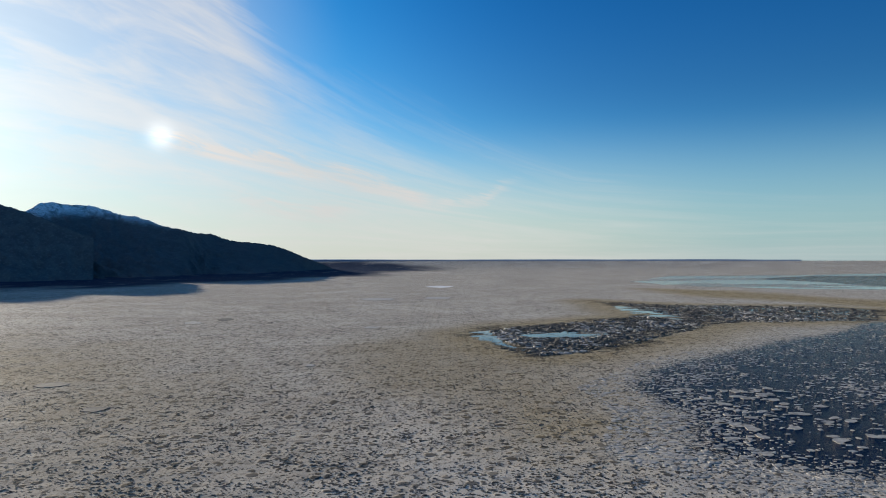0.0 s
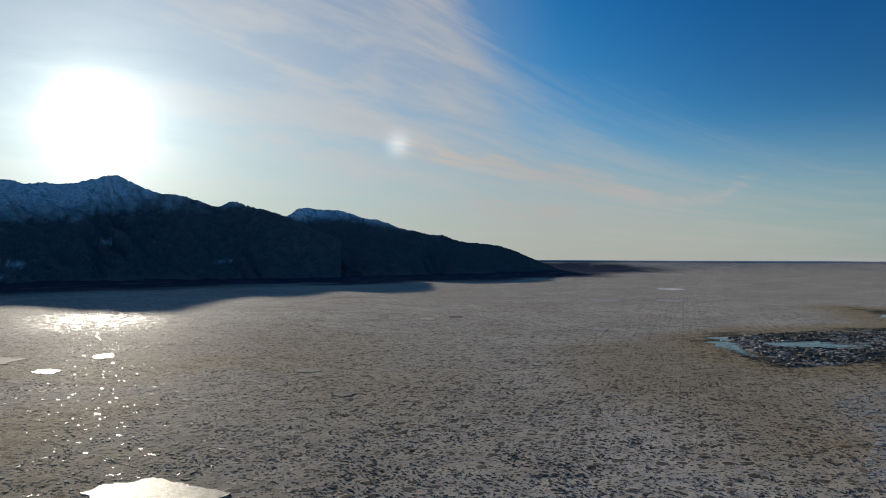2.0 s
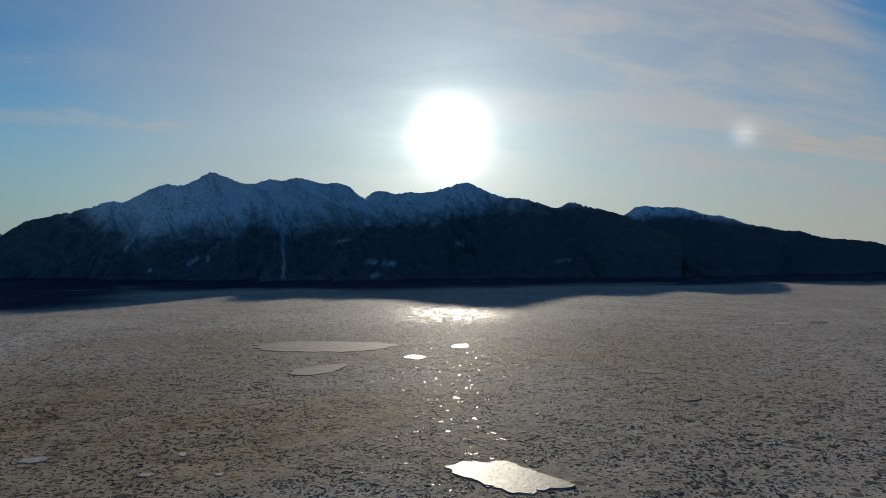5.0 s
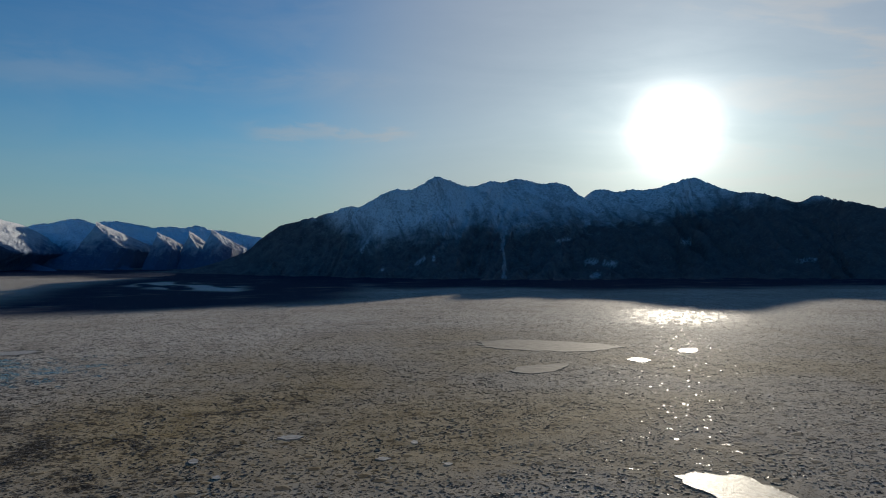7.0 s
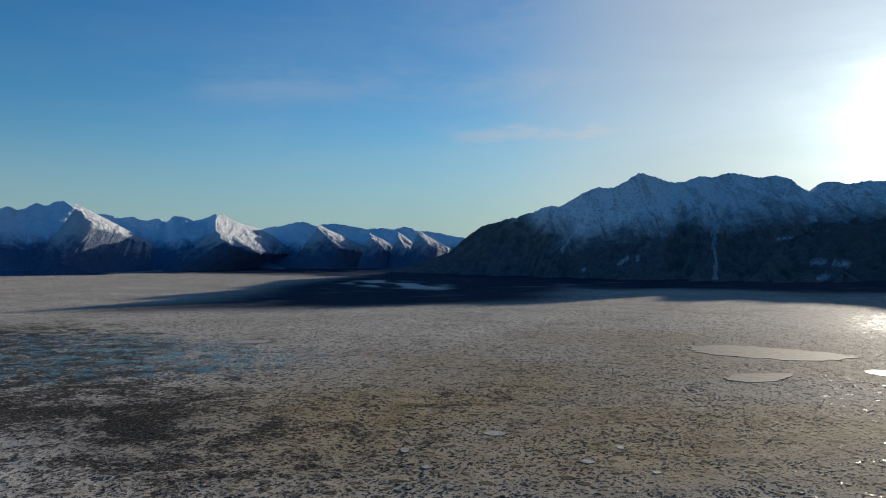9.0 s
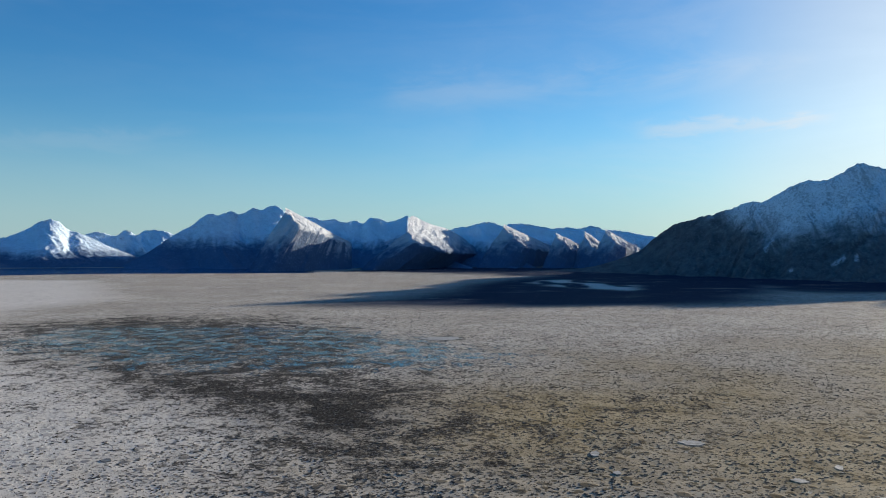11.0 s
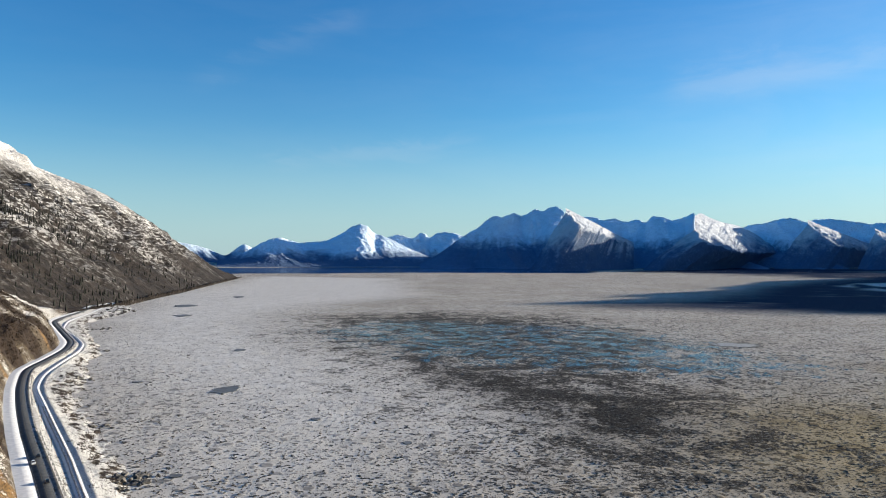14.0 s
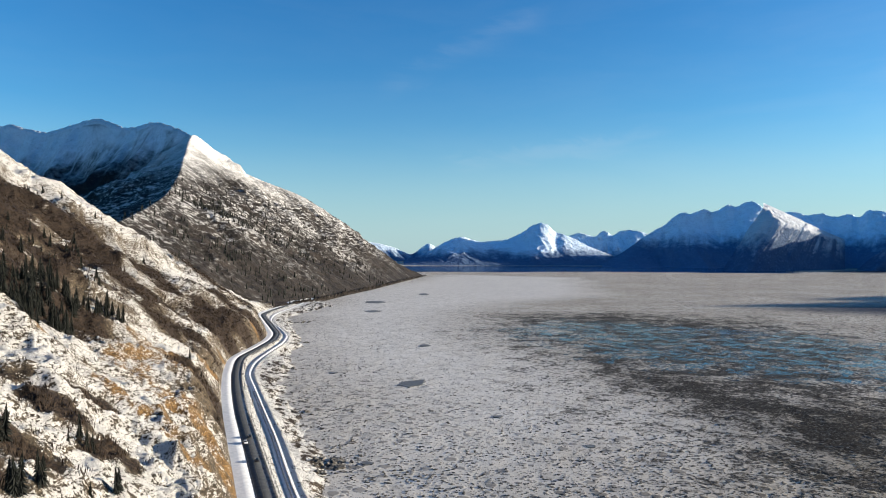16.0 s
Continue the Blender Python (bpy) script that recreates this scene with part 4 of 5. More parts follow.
def shore_height(x, y):
    """The sunlit mountain beside the inlet: falls from its crest to its foot."""
    crest = spline(C_SHORE_MOUNTAIN, 150)
    total, weight = np.zeros(x.shape), np.zeros(x.shape)
    for cx, cy, cz in crest:
        wgt = ((x - cx) ** 2 + (y - cy) ** 2 + 60.0) ** -1.7
        total, weight = total + cz * wgt, weight + wgt
    top = total / weight
    d, side, share = to_line(x, y, crest[::2])
    foot, _, _ = to_line(x, y, B_SHORE_MOUNTAIN)
    ahead = side < 0
    front = (foot / (foot + d + 1)) ** 1.05
    z = np.where(ahead, top * front, top - 0.55 * d)
    room = smooth(d, 0, 110) * smooth(foot, 0, 140)
    z = z + room * ((fbm(x / 210, y / 210, 4, 91, 0.5, True) - 0.55) * 60 + (fbm(x / 52, y / 52, 4, 92, 0.5, True) - 0.5) * 26)
    z = z + smooth(d, 0, 12) * ((fbm(x / 14, y / 14, 3, 93) - 0.5) * 6)
    out = inside(x, y, [p[:2] for p in C_SHORE_MOUNTAIN] + [p[:2] for p in B_SHORE_MOUNTAIN[::-1]])
    return np.where(ahead & (out < -15), -8, np.maximum(z, -8))


def build_shore_mountain():
    az = np.radians(np.arange(121, 166, 0.11))
    r = 690 * np.exp(np.arange(0, math.log(2900 / 690), 0.0055))
    rr, aa = np.meshgrid(r, az, indexing="ij")
    x, y = -np.sin(aa) * rr, np.cos(aa) * rr
    z = shore_height(x, y)
    faces = grid_faces(len(r), len(az))[:, ::-1]
    faces = faces[(z.ravel() > -7)[faces].any(1)]
    me = mesh_of("mountain_shore", np.stack([x, y, z], -1).reshape(-1, 3), faces, M_SHORE)
    tagged(new("mountain_shore", me), "sunlit snowy mountainside with brown brush and scattered conifers", "mountain", kind="structure")


build_shore_mountain()
back_near = np.linspace(1.5, 0.80, len(C_BACK_RIDGE))
back_crest = [(x * k, y * k, 75 + (z - 75) * k) for (x, y, z), k in zip(C_BACK_RIDGE, back_near)]
back_foot = [(x + 0.95 * z / 0.62, y + 0.31 * z / 0.62) for x, y, z in back_crest]
build_massif("mountain_back_ridge", back_crest, back_foot, M_BACK, "high snowy ridge half in shadow", 11, 0.16, 0.5, 240, 1.0, cross=1.1)


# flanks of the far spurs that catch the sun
# sunlit copy of the far slopes: haze in the forest blue, snow dulled
M_LIT = mountain_material("hazy_spur_slopes", 80, 215, 0.6, 0.2, (0.062, 0.105, 0.19), 0.9, brush=(0.060, 0.10, 0.17), snow_tone=(0.58, 0.60, 0.62))


def build_flank(away, outline, seed, slope=0.62, turn=116.0, skirt=0.9, mat=M_LIT):
    """A sunlit plane that leans away from its ridge: bearing, upper and lower edge as rise over run from the eye, then a wooded skirt to the ground."""
    nu, nv, ns = 90, 22, 12
    q = spline(outline, nu)
    az = np.radians(q[:, 0])
    a0 = az[0]
    peak = np.array([-math.sin(a0) * away, math.cos(a0) * away, 75 + q[0, 1] * away])
    gx, gy = -math.sin(a0 - math.radians(turn)) * slope, math.cos(a0 - math.radians(turn)) * slope
    v = np.linspace(0, 1, nv)[:, None]
    el = q[:, 1] + (np.minimum(q[:, 2], q[:, 1] - 0.0003) - q[:, 1]) * v
    dx, dy = -np.sin(az), np.cos(az)
    dist = (peak[2] - 75 + gx * peak[0] + gy * peak[1]) / (el + gx * dx + gy * dy)
    dist = np.clip(dist, away * 0.83, away * 1.09)
    x, y, z = dx * dist, dy * dist, 75 + el * dist
    room = smooth(v, 0, 0.3)
    z = z + ((fbm(x / 70, y / 70, 4, seed, 0.55, True) - 0.6) * 26 + (fbm(x / 22, y / 22, 4, seed + 1, 0.6) - 0.5) * 14) * room
    b = np.linspace(0, 1, ns + 1)[1:, None]
    fall = z[-1] - 5
    low_az = az[-1] + (az - az[-1]) * (1 + (0.55 if skirt > 0 else 0.0) * b)
    low_r = dist[-1] - b * fall * skirt
    sx, sy = -np.sin(low_az) * low_r, np.cos(low_az) * low_r
    sz = z[-1] - b * fall + (fbm(sx / 60, sy / 60, 4, seed + 2, 0.5, True) - 0.5) * 30 * np.sin(b * 3.1)
    pts = np.stack([np.r_[x, sx], np.r_[y, sy], np.r_[z, sz]], -1)
    run = np.r_[0, np.cumsum(np.hypot(np.diff(x[0]), np.diff(y[0])))]
    side = np.cross(pts[nv // 2, 1:] - pts[nv // 2, :-1], pts[nv // 2 + 1, :-1] - pts[nv // 2, :-1])[:, 2]
    faces = grid_faces(nv + ns, nu)
    if np.median(side) < 0:
        faces = faces[:, ::-1]
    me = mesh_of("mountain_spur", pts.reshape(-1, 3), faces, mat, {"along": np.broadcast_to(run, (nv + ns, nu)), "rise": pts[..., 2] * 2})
    tagged(new("mountain_spur", me), "snowy mountain spur with one sunlit flank", "mountain", kind="structure")


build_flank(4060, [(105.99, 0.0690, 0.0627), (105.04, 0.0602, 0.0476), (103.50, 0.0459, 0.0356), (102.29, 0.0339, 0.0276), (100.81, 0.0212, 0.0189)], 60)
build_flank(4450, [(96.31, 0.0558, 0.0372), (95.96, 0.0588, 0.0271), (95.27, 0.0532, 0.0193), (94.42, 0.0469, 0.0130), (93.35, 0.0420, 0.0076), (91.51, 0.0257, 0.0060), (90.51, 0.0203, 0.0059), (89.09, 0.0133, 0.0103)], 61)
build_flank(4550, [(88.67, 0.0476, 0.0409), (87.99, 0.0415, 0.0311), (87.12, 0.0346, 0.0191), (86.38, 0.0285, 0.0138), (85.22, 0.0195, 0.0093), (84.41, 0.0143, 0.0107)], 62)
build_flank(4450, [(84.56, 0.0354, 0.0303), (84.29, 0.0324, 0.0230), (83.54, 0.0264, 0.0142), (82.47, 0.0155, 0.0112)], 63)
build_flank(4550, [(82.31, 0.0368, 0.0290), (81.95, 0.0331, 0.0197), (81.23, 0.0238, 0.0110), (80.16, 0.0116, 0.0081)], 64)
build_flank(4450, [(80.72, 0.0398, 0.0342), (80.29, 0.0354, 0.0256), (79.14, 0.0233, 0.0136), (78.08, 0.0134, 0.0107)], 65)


# ---- the near shore: bank, railway bench, road and rocky hillside ----
ROAD = spline([(420, -140), (250, -90), (120, -42), (40, -22), (-20, -28), (-75, -88), (-106, -140), (-131, -182), (-156, -224), (-187, -276), (-217, -324), (-253, -378), (-289, -425), (-323, -455),
               (-366, -495), (-394, -528), (-429, -582), (-463, -636), (-514, -714), (-630, -822), (-784, -970), (-912, -1059)], 420)
RAIL = spline([(400, -110), (240, -62), (110, -15), (30, 3), (-35, -10), (-90, -90), (-118, -142), (-140, -180), (-173, -233), (-203, -283), (-232, -331), (-256, -370), (-287, -408), (-321, -441),
               (-369, -486), (-397, -518), (-430, -569), (-479, -652), (-530, -715), (-640, -815), (-790, -960)], 400)
SHORE = [(900, -120), (400, -60), (200, -10), (80, 25), (0, 25), (-55, 0), (-110, -100), (-133, -150), (-151, -178), (-163, -194), (-187, -231), (-206, -260), (-218, -275), (-227, -299), (-257, -346),
         (-279, -371), (-301, -390), (-349, -454), (-384, -483), (-412, -520), (-490, -634), (-557, -726), (-730, -840), (-830, -999), (-1147, -1214), (-900, -1500), (0, -1500), (900, -900)]
ROAD_Z, RAIL_Z = 6.0, 4.0


def spur_fade(x, y):
    """1 on the hillside, falling to the valley past the end of its spur."""
    ahead = -0.765 * (x + 5.5) - 0.644 * (y + 7.3)
    across = -0.644 * (x + 5.5) + 0.765 * (y + 7.3)
    edge = 690 + (across + 434) * 0.448 + (fbm(x / 60, y / 60, 4, 41) - 0.5) * 60
    return 1 - 0.95 * smooth(ahead, edge - 30, edge + 300)


# brush and bare ochre rock on the hillside: x, y, reach
SCRUB = [(-68, -190, 6), (-67, -171, 5), (-71, -152, 4), (-50, -138, 6), (-143, -244, 10), (-155, -250, 10), (-173, -270, 9), (-221, -372, 22), (-291, -500, 34), (-266, -528, 26), (-190, -540, 60), (-106, -284, 17), (-126, -304, 18), (-143, -384, 38), (-195, -415, 26), (-200, -500, 60), (-220, -460, 40), (-160, -425, 45), (-120, -340, 30), (-305, -478, 32), (-285, -455, 24), (-170, -287, 13), (-160, -262, 13), (-164, -247, 9),
         (-82, -187, 5), (-71, -157, 4), (-76, -150, 3), (-47, -140, 5), (-43, -128, 5), (-104, -296, 26), (-120, -304, 20), (-340, -520, 30), (-400, -600, 50)]
OCHRE = [(-153, -297, 9), (-156, -278, 10), (-121, -239, 9), (-95, -198, 7), (-100, -191, 8), (-119, -212, 9), (-100, -186, 6), (-126, -198, 8), (-107, -173, 5), (-121, -251, 7), (-98, -173, 5), (-160, -300, 14), (-145, -280, 12), (-133, -264, 10), (-110, -218, 9), (-94, -201, 8), (-126, -223, 11), (-129, -206, 9), (-120, -188, 10), (-92, -228, 4), (-260, -402, 8), (-350, -500, 8), (-210, -345, 8)]


def blobs(x, y, spots):
    total = np.zeros(x.shape)
    wx, wy = (fbm(x / 18, y / 18, 3, 51) - 0.5) * 16, (fbm(x / 18, y / 18, 3, 52) - 0.5) * 16
    for sx, sy, reach in spots:
        total = np.maximum(total, np.exp(-(((x + wx - sx) ** 2 + (y + wy - sy) ** 2) / reach**2) ** 1.5))
    return total


def land(x, y):
    """Height of the near shore and its masks."""
    to_shore = inside(x, y, SHORE) + (fbm(x / 10, y / 10, 4, 42) - 0.5) * 9
    dr, side, _ = to_line(x, y, ROAD[::3])
    dl, _, _ = to_line(x, y, RAIL[::3])
    inland = side > 0
    rough = fbm(x / 7, y / 7, 4, 43) - 0.5
    share = np.clip(to_shore / (np.clip(to_shore, 0, 60) + np.clip(dl - 2, 0, 60) + 0.01), -1, 1)
    sea = np.where(to_shore > 0, RAIL_Z * np.clip(share, 0, 1) ** 0.7 + 0.6, to_shore * 0.25 + 0.6) + rough * 2.2 * smooth(dl, 3, 7) * smooth(dr, 5, 9)
    sea = sea + (RAIL_Z - sea) * (1 - smooth(dl, 2.2, 4.5))
    gap = dl / (dl + dr + 0.01)
    between = RAIL_Z + (ROAD_Z - RAIL_Z) * smooth(gap, 0.15, 0.7) + rough * 0.9 * smooth(dl, 2.5, 5) * smooth(dr, 4.6, 7)
    _, rail_side, _ = to_line(x, y, RAIL[::3])
    sea = sea + 0.38 * np.exp(-(((dl - 3.6) / 1.0) ** 2)) * (rail_side < 0) * (to_shore > 0)
    z = np.where(rail_side > 0, between, sea)
    rise = np.clip(dr - 6.5, 0, None)
    crag = fbm(x / 55, y / 55, 4, 44, 0.5, True) - 0.5
    knob = fbm(x / 17, y / 17, 4, 45, 0.55, True) - 0.5
    steep = 0.5 + 0.9 * fbm(x / 70, y / 70, 3, 46)
    up = 0.62 * rise + 9 * steep * smooth(rise, 0, 14) + crag * 26 * smooth(rise, 8, 90) + knob * 8 * smooth(rise, 0.5, 9) + (fbm(x / 9, y / 9, 3, 53, 0.6, True) - 0.5) * 7 * smooth(rise, 0.5, 4) * (1 - smooth(rise, 14, 30)) + (fbm(x / 4.5, y / 4.5, 3, 49, 0.6, True) - 0.5) * 1.7 * smooth(rise, 0.3, 4)
    up = up * spur_fade(x, y)
    z = np.where(inland, np.maximum(ROAD_Z + up - 0.8 * smooth(dr, 4.6, 6) * (1 - smooth(dr, 6, 9)), 2), z)
    z = np.where(dr < 4.6, ROAD_Z, z)
    z = np.where(to_shore < -12, -4, z)
    patchy = 0.55 + 0.9 * (fbm(x / 14, y / 14, 4, 47) - 0.5)
    scrub = np.where(inland, np.clip(blobs(x, y, SCRUB) * patchy * 2.0 * (0.25 + 0.75 * smooth(fbm(x / 24, y / 24, 4, 57), 0.36, 0.52)), 0, 1), 0.6 * smooth(fbm(x / 2.4, y / 2.4, 3, 50), 0.45, 0.65) * smooth(dl, 5, 8))
    scrub = np.where(inland, np.maximum(scrub, smooth(1 - spur_fade(x, y), 0.45, 0.85) * 0.9), scrub)
    ochre = np.where(inland, np.clip(blobs(x, y, OCHRE) * (0.6 + 1.2 * (fbm(x / 5, y / 5, 3, 48) - 0.5)) * 1.4, 0, 1), 0)
    return z, scrub, ochre, to_shore, dr, dl, inland


def build_land():
    az = radians(1) * np.r_[np.arange(-100, 96, 4.0), np.arange(96, 166, 0.13), np.arange(166, 262, 2.5)]
    r = np.r_[0.02, 12, 25, 40, 60, 70 * np.exp(np.arange(0, math.log(1500 / 70), 0.0085))]
    rr, aa = np.meshgrid(r, az, indexing="ij")
    x, y = -np.sin(aa) * rr - 5, np.cos(aa) * rr - 7
    z, scrub, ochre, to_shore, dr, dl, inland = land(x, y)
    keep = to_shore > -14
    faces = grid_faces(len(r), len(az), True)[:, ::-1]
    faces = faces[keep.ravel()[faces].any(1)]
    me = mesh_of("near_shore", np.stack([x, y, z], -1).reshape(-1, 3), faces, hill_material(), {"scrub": scrub, "ochre": ochre, "bank": (~inland).astype(float)})
    return tagged(new("hillside", me), "rocky snow-dusted hillside and shore bank with brown brush", "hillside", kind="structure")


hillside = build_land()


def ribbon(line, offsets, heights):
    """A strip along a line: side offsets (left is plus) and heights."""
    line = np.asarray(line)[:, :2]
    d = np.gradient(line, axis=0)
    d /= np.linalg.norm(d, axis=1)[:, None]
    side = np.stack([-d[:, 1], d[:, 0]], 1)
    rows = [np.c_[line + side * o, np.full(len(line), h)] for o, h in zip(offsets, heights)]
    return np.stack(rows, 1).reshape(-1, 3), grid_faces(len(line), len(offsets))


v, f = ribbon(ROAD, (-2.25, -2.1, 0, 2.1, 2.25), (ROAD_Z - 0.3, ROAD_Z + 0.08, ROAD_Z + 0.16, ROAD_Z + 0.08, ROAD_Z - 0.3))
road = tagged(new("road", mesh_of("road", v, f[:, ::-1], ASPHALT)), "dark bare asphalt road along the foot of the hill", "road", kind="structure")

# ---- road furniture, railway ----
def at_share(line, share):
    """Place and heading on a line at a share of its points."""
    i = share * (len(line) - 1)
    k = int(min(i, len(line) - 2))
    a, b = np.asarray(line[k])[:2], np.asarray(line[k + 1])[:2]
    d = (b - a) / np.linalg.norm(b - a)
    return a + (b - a) * (i - k), d


def box(bm, x, y, z, sx, sy, sz, taper=1.0):
    """A box with its base centre at x, y, z."""
    low = [bm.verts.new((x + a * sx / 2, y + b * sy / 2, z)) for a, b in ((-1, -1), (1, -1), (1, 1), (-1, 1))]
    top = [bm.verts.new((x + a * sx / 2 * taper, y + b * sy / 2 * taper, z + sz)) for a, b in ((-1, -1), (1, -1), (1, 1), (-1, 1))]
    bm.faces.new(low[::-1])
    bm.faces.new(top)
    for k in range(4):
        bm.faces.new((low[k], low[(k + 1) % 4], top[(k + 1) % 4], top[k]))


def from_bm(name, bm, mat):
    me = bpy.data.meshes.new(name)
    bm.to_mesh(me)
    bm.free()
    me.materials.append(mat)
    return me


def nearest_share(line, x, y):
    return float(np.argmin(np.hypot(line[:, 0] - x, line[:, 1] - y))) / (len(line) - 1)


# painted edge lines and the broken centre line
PAINT = plain("worn_road_paint", (0.14, 0.138, 0.13), (0.26, 0.255, 0.24), 2.0, 0.6)
YELLOW = plain("worn_yellow_paint", (0.10, 0.085, 0.05), (0.20, 0.16, 0.08), 2.0, 0.6)
for off, mat, tag in ((-1.85, PAINT, "white edge line"), (1.85, PAINT, "white edge line"), (0.0, YELLOW, "worn yellow centre line")):
    v, f = ribbon(ROAD, (off - 0.05, off + 0.05), (ROAD_Z + 0.172 - abs(off) * 0.0381,) * 2)
    part("road_line", mesh_of("road_line", v, f[:, ::-1], mat), road, tag)
# snow swept up along both edges of the road
for side in (-1, 1):
    v, f = ribbon(ROAD, tuple(side * o for o in ((2.15, 2.4, 3.6, 4.9) if side < 0 else (2.15, 2.4, 4.8, 7.2))), (ROAD_Z - 0.2, ROAD_Z + 0.10, ROAD_Z + 0.08, ROAD_Z - 0.4 if side < 0 else ROAD_Z + 0.10))
    v[:, 2] += (fbm(v[:, 0] / 3, v[:, 1] / 3, 3, 61) - 0.5) * 0.16
    tagged(new("trim_snow_bank", mesh_of("snow_bank", v, f if side > 0 else f[:, ::-1], SNOW if side > 0 else GRITTY)), "low bank of ploughed snow along the road", "snow bank", kind="structure")

CONCRETE = plain("weathered_concrete", (0.12, 0.118, 0.11), (0.22, 0.215, 0.205), 1.2, 0.85)

# guard rail on the water side
lo, hi = nearest_share(ROAD, -90, -112), nearest_share(ROAD, -390, -525)
line = ROAD[int(lo * 419):int(hi * 419)]
guard = tagged(new("guard_rail"), "dark steel guard rail on wooden posts beside the road", "guard rail")
v, f = ribbon(line, (-3.60, -3.55, -3.60, -3.55, -3.60), (ROAD_Z + 0.14, ROAD_Z + 0.19, ROAD_Z + 0.24, ROAD_Z + 0.29, ROAD_Z + 0.34))
part("rail", mesh_of("rail", v, f, STEEL), guard, "ribbed steel beam")
bm = bmesh.new()
box(bm, 0, 0, 0, 0.18, 0.2, 1.3)
post_mesh = from_bm("post", bm, TIMBER)
for k in range(0, 130):
    p, d = at_share(ROAD, lo + (hi - lo) * k / 129)
    side = np.array([d[1], -d[0]])
    post = part("post", post_mesh, guard)
    post.location = (*(p + side * 3.72), ROAD_Z - 0.98)
    post.rotation_euler = (0, 0, math.atan2(d[1], d[0]))

# lay-by with its curved edge
lay = nearest_share(ROAD, -200, -298)
s = np.linspace(-0.022, 0.022, 40)
inner, outer = [], []
for a in s:
    p, d = at_share(ROAD, lay + a)
    side = np.array([d[1], -d[0]])
    inner.append((*(p + side * 2.05), ROAD_Z + 0.1))
    outer.append((*(p + side * (2.15 + 3.6 * (1 - (a / 0.022) ** 2) ** 0.7)), ROAD_Z + 0.06))
low = [(x, y, ROAD_Z - 2.0) for x, y, _ in outer]
me = mesh_of("lay_by", np.array(inner + outer + low), grid_faces(3, 40), plain("gritty_lay_by", (0.16, 0.155, 0.15), (0.34, 0.33, 0.32), 0.6, 0.8))
tagged(new("pavement_lay_by", me), "pale gritty lay-by beside the road", "lay-by", kind="structure")

# marker posts whose shadows fall across the road
bm = bmesh.new()
box(bm, 0, 0, 0, 0.22, 0.22, 3.4, 0.8)
pole_mesh = from_bm("pole", bm, TIMBER)
bm = bmesh.new()
box(bm, 0, 0, 0, 0.7, 0.06, 0.9)
plate_mesh = from_bm("plate", bm, CONCRETE)
for k, (px, py) in enumerate(((-183, -250), (-193, -266), (-208, -290), (-219, -307))):
    share = nearest_share(ROAD, px, py)
    p, d = at_share(ROAD, share)
    side = np.array([d[1], -d[0]])
    marker = tagged(new("marker_post"), "tall wooden marker post with a small plate", "marker post", "marker posts by the lay-by")
    marker.matrix_world = pose(*(p + side * 6.6), ROAD_Z - 1.6, 0, 0, math.degrees(math.atan2(d[1], d[0])))
    part("pole", pole_mesh, marker)
    plate = part("plate", plate_mesh, marker, "pale square plate")
    plate.location = (0.0, 0.15, 2.3)

# railway: two rails on snow-buried sleepers
track = tagged(new("railway_track"), "single railway track half buried in snow", "railway")
for off in (-0.55, 0.55):
    v, f = ribbon(RAIL, (off - 0.07, off - 0.035, off + 0.035, off + 0.07), (RAIL_Z + 0.50, RAIL_Z + 0.66, RAIL_Z + 0.66, RAIL_Z + 0.50))
    part("rail", mesh_of("track_rail", v, f[:, ::-1], STEEL), track, "steel rail")
v, f = ribbon(RAIL, (-1.9, -1.35, 0.0, 1.35, 1.9), (RAIL_Z - 0.3, RAIL_Z + 0.50, RAIL_Z + 0.54, RAIL_Z + 0.50, RAIL_Z - 0.3))
part("ballast", mesh_of("ballast", v, f[:, ::-1], SNOW), track, "snow-covered ballast bed")
bm = bmesh.new()
box(bm, 0, 0, 0, 0.22, 1.9, 0.16)
sleeper_mesh = from_bm("sleeper", bm, TIMBER)
first = nearest_share(RAIL, -115, -138)
for k in range(290):
    p, d = at_share(RAIL, first + k * 0.65 / 1490 * 1.0)
    sleeper = part("sleeper", sleeper_mesh, track)
    sleeper.location = (*p, RAIL_Z + 0.395)
    sleeper.rotation_euler = (0, 0, math.atan2(d[1], d[0]))


# ---- cars ----
PAINT_DARK = plain("dark_car_paint", (0.012, 0.013, 0.016), (0.03, 0.03, 0.034), 0.4, 0.25, 0.0, 0.01, 0.6)
PAINT_WHITE = plain("white_car_paint", (0.68, 0.68, 0.68), (0.78, 0.78, 0.78), 0.4, 0.25, 0.0, 0.01, 0.6)
GLASS = plain("dark_car_glass", (0.01, 0.012, 0.014), (0.02, 0.022, 0.024), 0.4, 0.06, 0.0, 0.01, 0.6)
TYRE = plain("tyre_rubber", (0.012, 0.012, 0.012), (0.03, 0.03, 0.03), 3.0, 0.85)


def loft_box(sections, mat, name):
    """A body from cross sections: y, half width, bottom, top."""
    verts, faces = [], []
    for y, wide, low, high in sections:
        verts += [(-wide, y, low), (-wide, y, low + (high - low) * 0.7), (-wide * 0.86, y, high), (wide * 0.86, y, high), (wide, y, low + (high - low) * 0.7), (wide, y, low)]
    for k in range(len(sections) - 1):
        for j in range(6):
            faces.append((6 * k + j, 6 * k + (j + 1) % 6, 6 * k + 6 + (j + 1) % 6, 6 * k + 6 + j))
    bm = bmesh.new()
    vs = [bm.verts.new(v) for v in verts]
    for f in faces:
        bm.faces.new([vs[i] for i in f])
    bm.faces.new(vs[:6])
    bm.faces.new(vs[-6:][::-1])
    bmesh.ops.recalc_face_normals(bm, faces=bm.faces)
    return from_bm(name, bm, mat)


